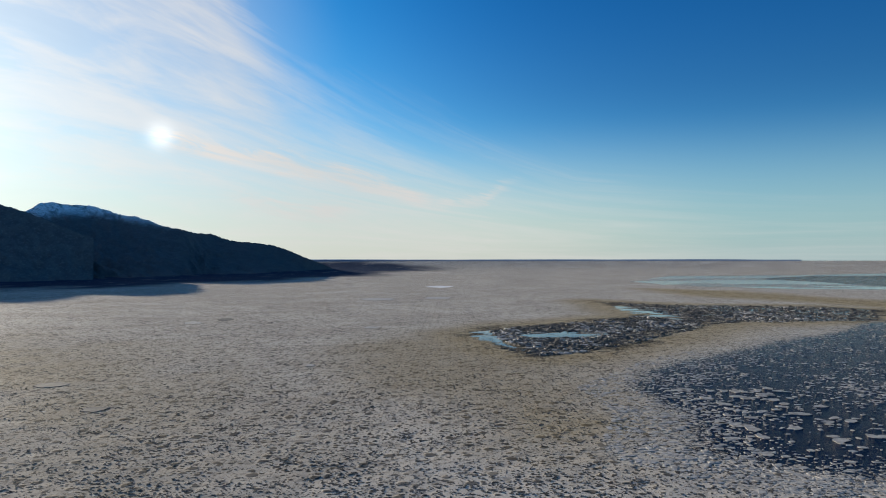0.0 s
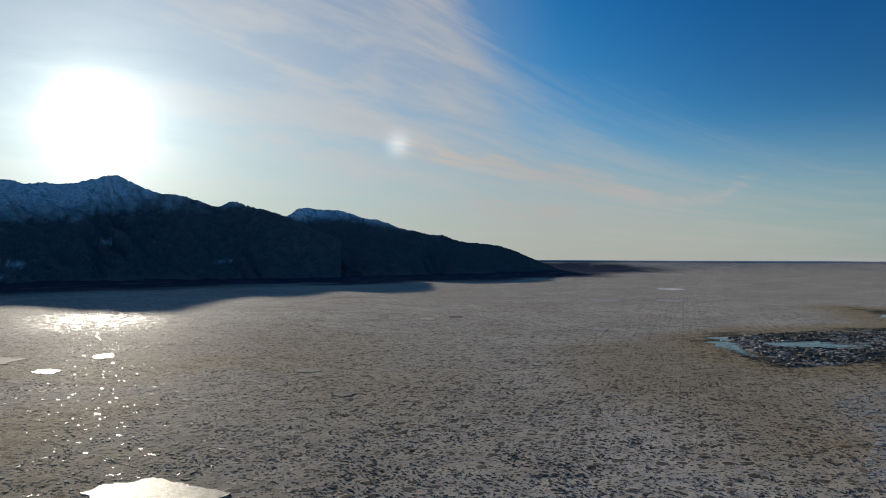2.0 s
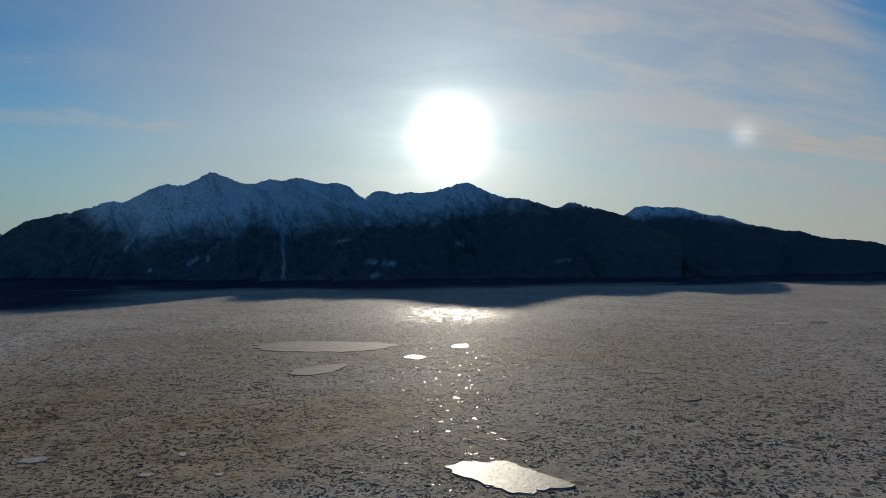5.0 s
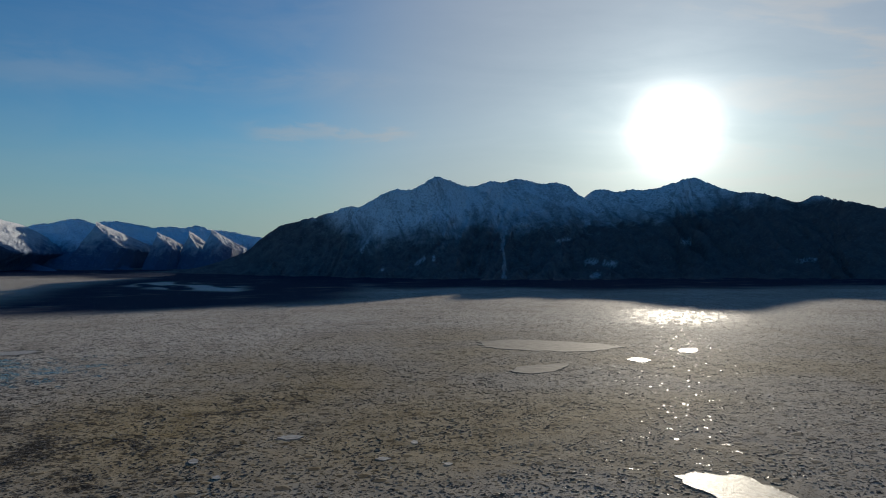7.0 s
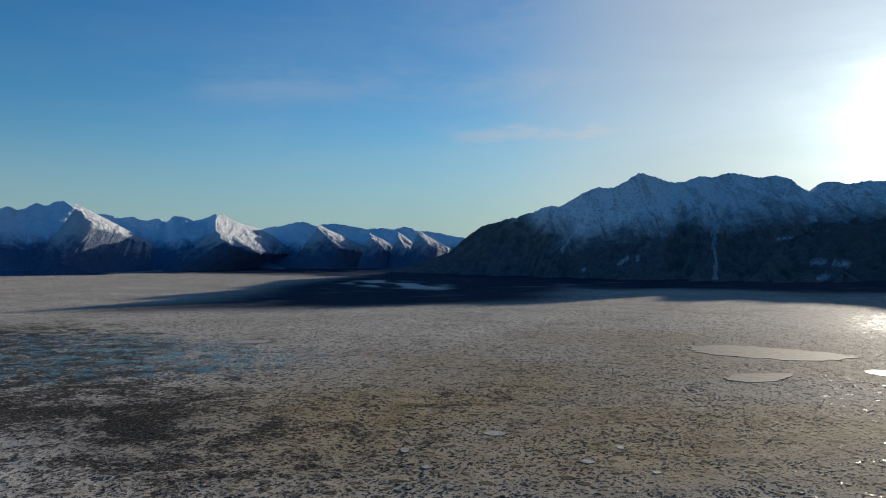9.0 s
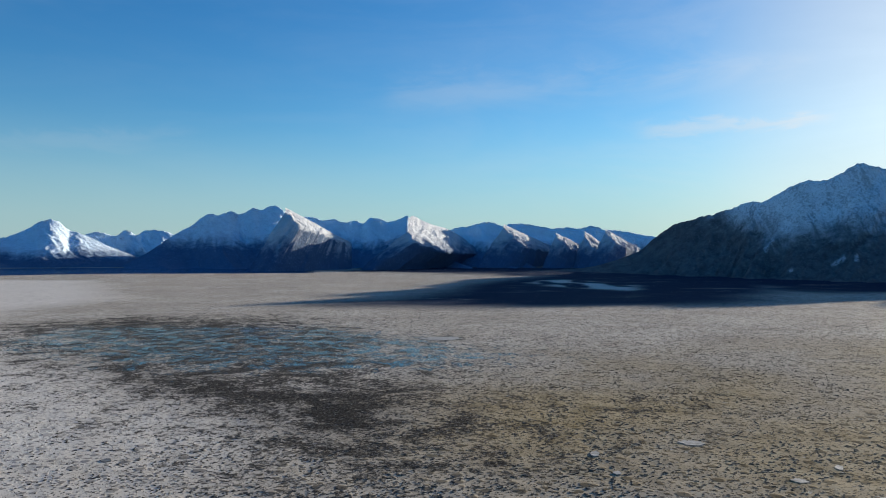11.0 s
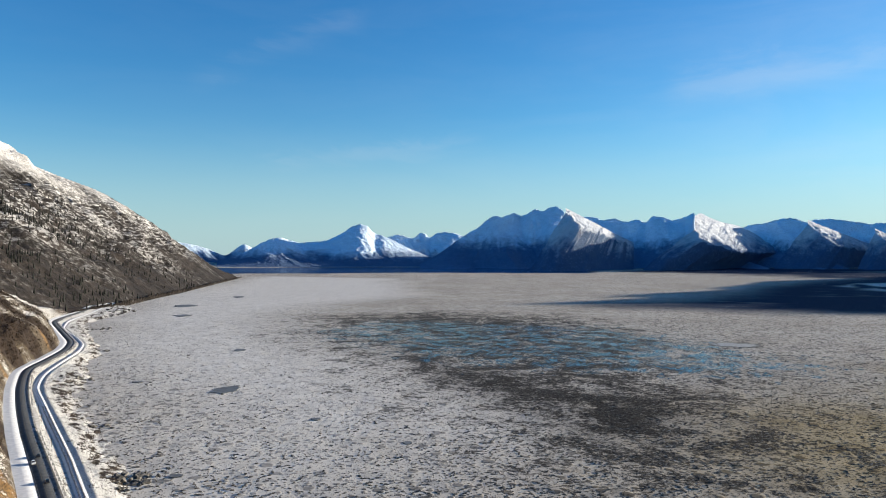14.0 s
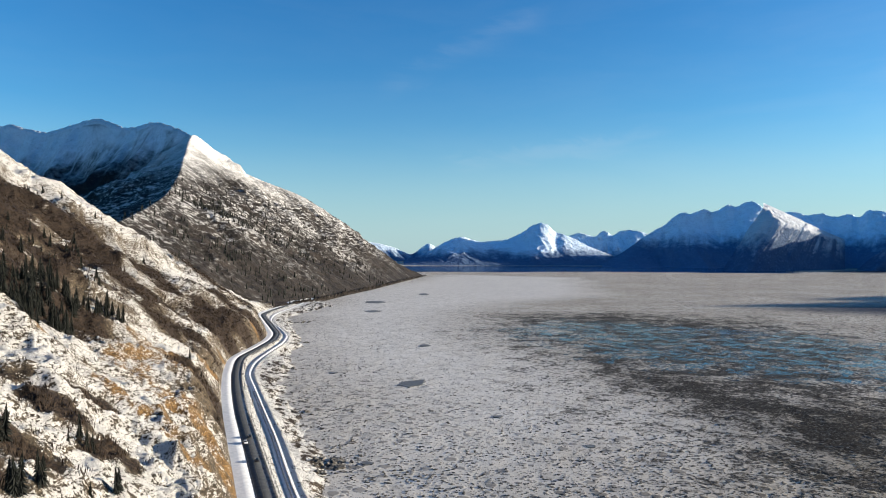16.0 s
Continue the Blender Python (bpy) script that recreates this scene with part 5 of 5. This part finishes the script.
def build_car(paint, label):
    car = tagged(new("car"), label, "car", "cars on the road")
    part("body", loft_box([(-2.25, 0.78, 0.35, 0.75), (-2.1, 0.88, 0.28, 0.95), (-0.5, 0.9, 0.25, 1.0), (1.2, 0.9, 0.25, 1.02), (2.1, 0.86, 0.3, 0.98), (2.25, 0.76, 0.4, 0.8)], paint, "body"), car)
    part("cabin", loft_box([(-1.15, 0.74, 0.95, 1.02), (-0.45, 0.70, 0.95, 1.5), (1.1, 0.70, 0.95, 1.52), (1.9, 0.72, 0.95, 1.05)], GLASS, "cabin"), car, "dark glass cabin")
    part("roof", loft_box([(-0.4, 0.62, 1.48, 1.55), (1.05, 0.62, 1.5, 1.57)], paint, "roof"), car)
    for x in (-0.8, 0.8):
        for y in (-1.4, 1.35):
            bm = bmesh.new()
            bmesh.ops.create_cone(bm, cap_ends=True, segments=14, radius1=0.33, radius2=0.33, depth=0.22, matrix=pose(0, 0, 0, 0, 90, 0))
            wheel = part("wheel", from_bm("wheel", bm, TYRE), car)
            wheel.location = (x, y, 0.33)
        bm = bmesh.new()
        box(bm, 0, 0, 0, 0.32, 0.08, 0.14)
        lamp = part("headlight", from_bm("headlight", bm, PAINT_WHITE), car)
        lamp.location = (x * 0.75, -2.24, 0.62)
    return car


for paint, label, (cx, cy), lane, way_on in ((PAINT_DARK, "small dark car driving on the bare asphalt", (-163, -236), -1.0, 1), (PAINT_WHITE, "small white car driving on the bare asphalt", (-160, -231), 1.0, -1),
                                             (PAINT_DARK, "small dark car driving towards the bend", (-147, -209), -1.0, 1)):
    car = build_car(paint, label)
    p, d = at_share(ROAD, nearest_share(ROAD, cx, cy))
    side = np.array([-d[1], d[0]])
    car.matrix_world = pose(*(p + side * lane), ROAD_Z + 0.12, 0, 0, math.degrees(math.atan2(d[1] * way_on, d[0] * way_on)) + 90) @ Matrix.Diagonal((0.7, 0.7, 0.7, 1))


# ---- conifers ----
def spruce_meshes(seed):
    rng = random.Random(seed)
    verts, faces = [], []
    tiers = 13
    for k in range(tiers):
        t = k / (tiers - 1)
        z, reach = 0.08 + 0.86 * t, 0.20 * (1 - t) ** 0.85 + 0.012
        n = 9 if k < 9 else 6
        top = len(verts)
        verts.append((0, 0, z + 0.09 + 0.02 * rng.random()))
        turn = rng.random() * 6.3
        for j in range(2 * n):
            a = turn + math.pi * j / n
            q = reach * (rng.uniform(0.75, 1.2) if j % 2 == 0 else rng.uniform(0.28, 0.45))
            verts.append((q * math.cos(a), q * math.sin(a), z - (0.05 if j % 2 == 0 else 0.0) * (1 - t) + rng.uniform(-0.012, 0.012)))
        for j in range(2 * n):
            faces.append((top, top + 1 + j, top + 1 + (j + 1) % (2 * n)))
    crown = mesh_of("crown", np.array(verts), np.array(faces), NEEDLES, smooth_shade=False)
    bm = bmesh.new()
    bmesh.ops.create_cone(bm, cap_ends=True, segments=7, radius1=0.022, radius2=0.004, depth=0.98, matrix=pose(0, 0, 0.45))
    return from_bm("trunk", bm, BARK), crown


SPRUCES = [spruce_meshes(k) for k in range(4)]


def height_at(points):
    q = np.array(points, float)
    return land(q[:, 0], q[:, 1])[0]


def plant_trees(spots, seed, group):
    rng = random.Random(seed)
    places = []
    for x, y, reach, count, low, high in spots:
        for _ in range(count):
            a, q = rng.random() * 6.283, reach * math.sqrt(rng.random())
            places.append((x + q * math.cos(a), y + q * math.sin(a), rng.uniform(low, high)))
    for (x, y, tall), z in zip(places, height_at(places)):
        tree = tagged(new("spruce_tree"), "dark green spruce standing on the snowy hillside", "conifer tree", group)
        tree.matrix_world = pose(x, y, float(z) - 0.4, rng.uniform(-3, 3), rng.uniform(-3, 3), rng.uniform(0, 360)) @ Matrix.Diagonal((tall * rng.uniform(0.8, 1.15),) * 2 + (tall, 1))
        trunk, crown = SPRUCES[rng.randrange(4)]
        part("trunk", trunk, tree)
        part("crown", crown, tree)


plant_trees([(-103, -296, 13, 30, 6, 11), (-104, -272, 10, 26, 6, 11), (-121, -304, 10, 22, 6, 11), (-92, -262, 9, 20, 6, 10), (-137, -306, 5, 6, 6, 9), (-150, -325, 5, 6, 7, 10), (-166, -348, 5, 6, 7, 11),
             (-124, -330, 14, 10, 6, 10), (-69, -153, 2, 3, 4, 6.5), (-63, -147, 1, 1, 3, 4), (-45, -121, 2, 3, 5, 7), (-50, -124, 1.5, 2, 5, 6.5), (-64, -129, 2, 2, 3.5, 5), (-58, -127, 1.5, 1, 3, 4),
             (-47, -137, 3, 4, 6, 9), (-176, -294, 3, 2, 4, 5), (-180, -300, 6, 2, 2, 3.5), (-128, -226, 6, 2, 2, 3), (-150, -400, 30, 14, 5, 9), (-190, -470, 40, 14, 5, 9), (-215, -600, 35, 12, 5, 8), (-270, -560, 30, 8, 4, 7)], 5, "spruces on the hillside")


# ---- brush, far trees, rocks: too many to count ----
def scatter_blades(places, seed, mat, name, label, category, low, high, blades=9, spread=0.9):
    """Bare twiggy bushes: fans of thin upright blades."""
    rng = np.random.default_rng(seed)
    p = np.repeat(np.asarray(places, float), blades, axis=0)
    n = len(p)
    tall = rng.uniform(low, high, n)
    a, q = rng.uniform(0, 6.283, n), rng.uniform(0, spread, n)
    root = p + np.stack([np.cos(a) * q, np.sin(a) * q, -0.3 + 0 * a], 1)
    tip = root + np.stack([np.cos(a) * tall * 0.35, np.sin(a) * tall * 0.35, tall], 1)
    wide = np.stack([-np.sin(a), np.cos(a), 0 * a], 1) * (tall * 0.05)[:, None]
    mid = root * 0.45 + tip * 0.55
    v = np.stack([root - wide * 0.3, root + wide * 0.3, mid + wide, tip, mid - wide], 1).reshape(-1, 3)
    k = np.arange(n)[:, None] * 5
    f = np.concatenate([k + [0, 1, 2], k + [0, 2, 4], k + [4, 2, 3]])
    return tagged(new(name, mesh_of(name, v, f, mat, smooth_shade=False)), label, category, kind="stuff")


rng = np.random.default_rng(8)
cx, cy = rng.uniform(-450, -30, 90000), rng.uniform(-680, -100, 90000)
cz, scrub, ochre, to_shore, dr, dl, inland = land(cx, cy)
pick = inland & (dr > 9) & (rng.random(90000) < scrub * 0.75 + 0.012) & (spur_fade(cx, cy) > 0.5)
scatter_blades(np.stack([cx, cy, cz], 1)[pick], 9, TWIG, "brush", "leafless brown alder brush on the hillside", "brush", 0.7, 1.9, 14, 1.1)
pick = (~inland) & (dl > 3) & (dr > 5) & (to_shore > 2) & (rng.random(90000) < 0.10)
scatter_blades(np.stack([cx, cy, cz], 1)[pick], 10, TWIG, "shore_brush", "dry brown grass and twigs on the snowy bank", "brush", 0.4, 1.2, 6)

# conifers on the far mountainside
verts, faces = [], []
rng = np.random.default_rng(12)
spots = np.concatenate([np.stack([rng.normal(cx, sx, n), rng.normal(cy, sy, n)], 1) for cx, cy, sx, sy, n in
                        ((-745, -1185, 40, 30, 170), (-860, -1235, 60, 40, 130), (-980, -1300, 90, 60, 130), (-700, -960, 130, 70, 330), (-1150, -1330, 200, 90, 200))])
for (x, y), z in zip(spots, shore_height(spots[:, 0], spots[:, 1])):
    if z > 1:
        tall, turn, n0 = rng.uniform(5, 11), rng.uniform(0, 6.28), len(verts)
        for base, top, wide in ((0.0, 0.6, 0.2), (0.35, 1.0, 0.13)):
            m0 = len(verts)
            verts.append((x, y, z + top * tall))
            for j in range(5):
                verts.append((x + wide * tall * math.cos(turn + j * 1.2566), y + wide * tall * math.sin(turn + j * 1.2566), z + base * tall - 1))
            faces += [(m0, m0 + 1 + j, m0 + 1 + (j + 1) % 5) for j in range(5)]
tagged(new("far_conifers", mesh_of("far_conifers", np.array(verts), np.array(faces), NEEDLES, smooth_shade=False)), "scattered dark conifers on the far mountainside", "conifer trees", kind="stuff")


def rock_mesh(seed, mat=ROCK):
    bm = bmesh.new()
    bmesh.ops.create_icosphere(bm, subdivisions=2, radius=1.0)
    for v in bm.verts:
        v.co *= 0.7 + 0.55 * noise.noise(v.co * 1.3 + Vector((seed * 7.1, 0, 0))) + 0.2 * noise.noise(v.co * 3.1 + Vector((seed, 3, 0)))
        v.co.z = max(v.co.z * 0.75, -0.35)
    return from_bm("boulder", bm, mat)


ROCKS = [rock_mesh(k) for k in range(4)]
rng = random.Random(21)
spots = [(-176, -203, 7, 26, 0.8, 2.4), (-168, -196, 5, 12, 0.6, 1.6), (-222, -276, 6, 12, 0.6, 1.6), (-300, -390, 7, 16, 0.6, 1.8), (-285, -378, 6, 10, 0.6, 1.5), (-232, -300, 6, 8, 0.5, 1.2), (-400, -500, 8, 10, 0.8, 1.8), (-190, -240, 8, 8, 0.5, 1.1),
         (-520, -650, 14, 12, 1, 2.5), (-700, -830, 20, 14, 1, 3)]
places = []
for x, y, reach, count, low, high in spots:
    for _ in range(count):
        a, q = rng.random() * 6.283, reach * math.sqrt(rng.random())
        places.append((x + q * math.cos(a), y + q * math.sin(a), rng.uniform(low, high)))
for (x, y, size), z in zip(places, height_at(places)):
    boulder = tagged(new("boulder", ROCKS[rng.randrange(4)]), "dark wet boulder with snow around it on the shore", "boulder", "boulders along the shore")
    boulder.matrix_world = pose(x, y, max(float(z), -0.1) + 0.15 * size, 0, 0, rng.uniform(0, 360)) @ Matrix.Diagonal((size * rng.uniform(0.8, 1.3), size, size * rng.uniform(0.6, 1.0), 1))


# ---- ice: pans, floes and rubble ----
def slab(name, ring, thick, mat, lift=0.0, rim=0.0, seed=0, wobble=0.0):
    """A flat plate with an uneven edge and a slightly raised rim."""
    q = np.array(ring, float)
    mid = q.mean(0)
    if wobble:
        loop = spline(list(ring) + [ring[0]], 72)[:-1]
        a = np.arctan2(loop[:, 1] - mid[1], loop[:, 0] - mid[0])
        loop = mid + (loop - mid) * (1 + (fbm(np.cos(a) * 4 + 9, np.sin(a) * 4 + 9, 4, seed) - 0.5)[:, None] * wobble)
    else:
        loop = q
    n = len(loop)
    inner = mid + (loop - mid) * 0.955
    v = np.concatenate([np.c_[loop, np.full(n, -0.3)], np.c_[loop, np.full(n, thick + rim)], np.c_[inner, np.full(n, thick)], [[*mid, thick]]]) - [*mid, -lift]
    f = []
    for j in range(n):
        k = (j + 1) % n
        f += [(j, k, n + k), (j, n + k, n + j), (n + j, n + k, 2 * n + k), (n + j, 2 * n + k, 2 * n + j), (2 * n + j, 2 * n + k, 3 * n)]
    return mesh_of(name, v, np.array(f), mat, smooth_shade=False), mid


P_A = [(-545, 312), (-546, 357), (-502, 392), (-457, 401), (-454, 360), (-481, 319), (-518, 304)]
P_B = [(-411, 265), (-406, 302), (-386, 282), (-383, 257), (-394, 247)]
P_C = [(-406, 357), (-408, 371), (-393, 369), (-385, 353)]
P_D = [(-424, 427), (-431, 440), (-428, 450), (-418, 442), (-409, 428), (-414, 420)]
P_BRIGHT = [(-180, 178), (-180, 190), (-172, 198), (-158, 197), (-137, 190), (-138, 183), (-145, 175), (-160, 173)]
P_E = [(-304, -292), (-317, -297), (-326, -293), (-313, -283), (-303, -283)]
P_F = [(-68, 1978), (-30, 2064), (5, 1978), (-28, 1899)]
P_G = [(-659, -63), (-674, -49), (-670, -28), (-647, -28), (-643, -47)]
for k, (ring, label, mat) in enumerate((
        (P_A, "long smooth grey ice pan frozen into the rubble", DULL_PAN), (P_B, "smooth grey ice pan with a dull surface", DULL_PAN), (P_C, "small glossy ice pan", PAN), (P_D, "small glossy round ice pan", PAN),
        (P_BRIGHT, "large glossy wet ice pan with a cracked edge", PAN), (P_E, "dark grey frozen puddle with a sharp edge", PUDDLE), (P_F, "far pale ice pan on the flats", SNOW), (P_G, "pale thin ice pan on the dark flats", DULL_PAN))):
    twice = sum(ax * by - bx * ay for (ax, ay), (bx, by) in zip(ring, ring[1:] + ring[:1]))
    me, mid = slab("ice_pan", ring if twice > 0 else ring[::-1], 0.07, mat, 0.0, 0.03, k, 0.12 if k == 3 else 0.55)
    pan = tagged(new("ice_pan", me), label, "ice pan", "smooth ice pans on the inlet")
    pan.location = (*mid, 0.1)


def rubble(count, seed, near, far, low, high, mask, mat, name, label, flat=0.45, centre=(0.0, 0.0), sector=(-46, 160), stretch_most=2.2):
    """Angular ice lumps scattered over the sheet, denser near the shore."""
    rng = np.random.default_rng(seed)
    a = np.radians(rng.uniform(*sector, count))
    r = near * (far / near) ** rng.random(count)
    x, y = -np.sin(a) * r + centre[0], np.cos(a) * r + centre[1]
    keep = mask(x, y, rng)
    x, y = x[keep], y[keep]
    n = len(x)
    size = low * (high / low) ** (rng.random(n) ** 1.8)
    turn, long = rng.uniform(0, 6.283, n), rng.uniform(1.0, stretch_most, n)
    j = np.arange(6)
    ang = j[None, :] * 1.0472 + rng.uniform(-0.35, 0.35, (n, 6))
    rad = size[:, None] * rng.uniform(0.6, 1.1, (n, 6))
    lx, ly = np.cos(ang) * rad * long[:, None], np.sin(ang) * rad
    gx, gy = np.cos(turn)[:, None] * lx - np.sin(turn)[:, None] * ly, np.sin(turn)[:, None] * lx + np.cos(turn)[:, None] * ly
    tall = size * flat * rng.uniform(0.5, 1.5, n)
    tilt, dirn = rng.uniform(0, 0.7, n) * tall, rng.uniform(0, 6.283, n)
    lower = np.stack([x[:, None] + gx, y[:, None] + gy, np.full((n, 6), -0.15)], -1)
    slope = np.cos(ang - dirn[:, None]) * tilt[:, None]
    upper = np.stack([x[:, None] + gx * 0.78, y[:, None] + gy * 0.78, tall[:, None] + slope], -1)
    v = np.concatenate([lower, upper], 1).reshape(-1, 3)
    base = np.arange(n)[:, None, None] * 12
    k = (j + 1) % 6
    walls = np.stack([np.stack([j, k, 6 + k], -1), np.stack([j, 6 + k, 6 + j], -1)], 0).reshape(-1, 3)
    top = np.array([(6, 7, 8), (6, 8, 9), (6, 9, 10), (6, 10, 11)])
    f = (base + np.concatenate([walls, top])[None]).reshape(-1, 3)
    return tagged(new(name, mesh_of(name, v, f, mat, smooth_shade=False)), label, "ice", kind="stuff")


def on_ice(x, y, rng):
    clear = inside(x, y, SHORE) < -6
    wet = inside(x, y, Z_WATER_NEAR) > 8
    for ring in (P_A, P_B, P_BRIGHT, P_E, P_C, P_D):
        clear &= inside(x, y, ring) < 1
    lumps = fbm(x / 25, y / 25, 3, 71)
    return clear & ~wet & (rng.random(len(x)) < smooth(lumps, 0.1, 0.5) * (1 - 0.55 * smooth(inside(x, y, Z_FROST), -40, 60)))


rubble(95000, 31, 195, 900, 0.22, 0.80, on_ice, BLOCK, "ice_rubble", "dark angular lumps of dirty ice frozen into the sheet", 0.14, stretch_most=1.6)


def on_water(x, y, rng):
    d = inside(x, y, Z_WATER_NEAR)
    pack = fbm(x / 35, y / 35, 4, 72)
    return (d > -40) & (rng.random(len(x)) < np.clip((smooth(pack, 0.40, 0.62) * 0.42 + 0.10) * smooth(np.hypot(x - 165, y - 268), 25, 190) + 0.012 + (1 - smooth(d, 0, 40)) * 0.3, 0, 1))


FLOE = plain("pale_floe_ice", (0.22, 0.20, 0.17), (0.46, 0.43, 0.385), 0.35, 0.6, 0.5, 0.15)
rubble(52000, 32, 235, 1100, 0.35, 1.9, on_water, FLOE, "drifting_floes", "small pale floes drifting on dark open water", 0.035, sector=(-46, -8))

# smaller pans: middle, half the width across the sight line, half the length along it
SMALL_PALE = [(-276, 36, 1.8, 3.3), (-252, 40, 1.4, 2.1), (-294, 77, 4.8, 3.9), (-263, 119, 1.4, 3.1), (-247, 99, 2.7, 2.2), (-658, -46, 18.2, 13.8), (-230, 117, 1.4, 1.8), (-139, 1363, 32.6, 49.9), (-26, 1401, 27.8, 41.8), (-308, 848, 9.3, 21.7), (-88, 789, 8.2, 10.1), (-100, 506, 2.9, 5.7)]
SMALL_GREY = [(-240, 427, 10.1, 8.9), (-179, 357, 6.3, 6.8), (-284, 896, 8.9, 18.8)]
SMALL_PUDDLES = [(-832, -848, 15.9, 29.5), (-691, -710, 11.7, 15.4), (-1070, -954, 9.0, 32.4), (-452, -403, 4.3, 7.6), (-275, -201, 2.1, 2.3), (-184, -193, 2.2, 2.1), (-256, -143, 1.8, 2.2), (-310, -355, 2.9, 3.4)]
for spots, mat, label in ((SMALL_PALE, FLOE, "small pale ice pan frozen into the rubble"), (SMALL_GREY, DULL_PAN, "small dull grey ice pan among dark lumps"), (SMALL_PUDDLES, PUDDLE, "small dark frozen puddle on the pale ice")):
    for k, (x, y, across, along) in enumerate(spots):
        far_off = math.hypot(x, y)
        ux, uy = x / far_off, y / far_off
        ring = [(x + across * math.cos(a) * uy + along * math.sin(a) * ux, y - across * math.cos(a) * ux + along * math.sin(a) * uy) for a in (j * 6.2832 / 8 for j in range(8))]
        me, mid = slab("ice_pan", ring, 0.06, mat, 0.0, 0.02, k + 20, 0.7)
        pan = tagged(new("ice_pan", me), label, "ice pan", "smooth ice pans on the inlet")
        pan.location = (*mid, float(ground_z(x, y)) + 0.12)



def off_pools(x, y):
    return np.maximum.reduce([inside(x, y, ring) for ring in (Z_POOL_A, Z_POOL_B, Z_POOL_C)]) < -3


def on_island(x, y, rng):
    pack = fbm(x / 30, y / 60, 4, 73)
    return (inside(x, y, Z_MUD_ISLAND) > 4) & (rng.random(len(x)) < smooth(pack, 0.44, 0.60) * 0.75) & off_pools(x, y)


rubble(26000, 33, 540, 1320, 0.8, 3.2, on_island, FLOE, "stranded_floes", "pale broken floes stranded on a dark mud bar", 0.16, sector=(-36, 0))
rubble(16000, 34, 540, 1320, 0.8, 3.0, lambda x, y, rng: (inside(x, y, Z_MUD_ISLAND) > 4) & off_pools(x, y), BLOCK, "muddy_blocks", "dark muddy ice blocks stranded on a mud bar", 0.3, sector=(-36, 0))

# the nearest floes, one by one
rng = random.Random(41)
shapes = []
for k in range(10):
    ring = [(math.cos(a) * rng.uniform(0.7, 1.1) * 1.4, math.sin(a) * rng.uniform(0.7, 1.1)) for a in (j * 6.2832 / 9 for j in range(9))]
    shapes.append(slab("ice_floe", ring, 0.07, FLOE, 0.0, 0.02)[0])
made = 0
while made < 220:
    x, y = rng.uniform(105, 200), rng.uniform(250, 420)
    if inside(np.array([x]), np.array([y]), Z_WATER_NEAR)[0] < 2:
        continue
    if rng.random() > 0.15 + min(1.0, math.hypot(x - 165, y - 268) / 110):
        continue
    size = 0.7 * (3.6 / 0.7) ** (rng.random() ** 1.6)
    floe = part("ice_floe", shapes[rng.randrange(10)], ground)
    floe.matrix_world = pose(x, y, 0.0, 0, 0, rng.uniform(0, 360)) @ Matrix.Diagonal((size, size, min(size, 1.6), 1))
    made += 1
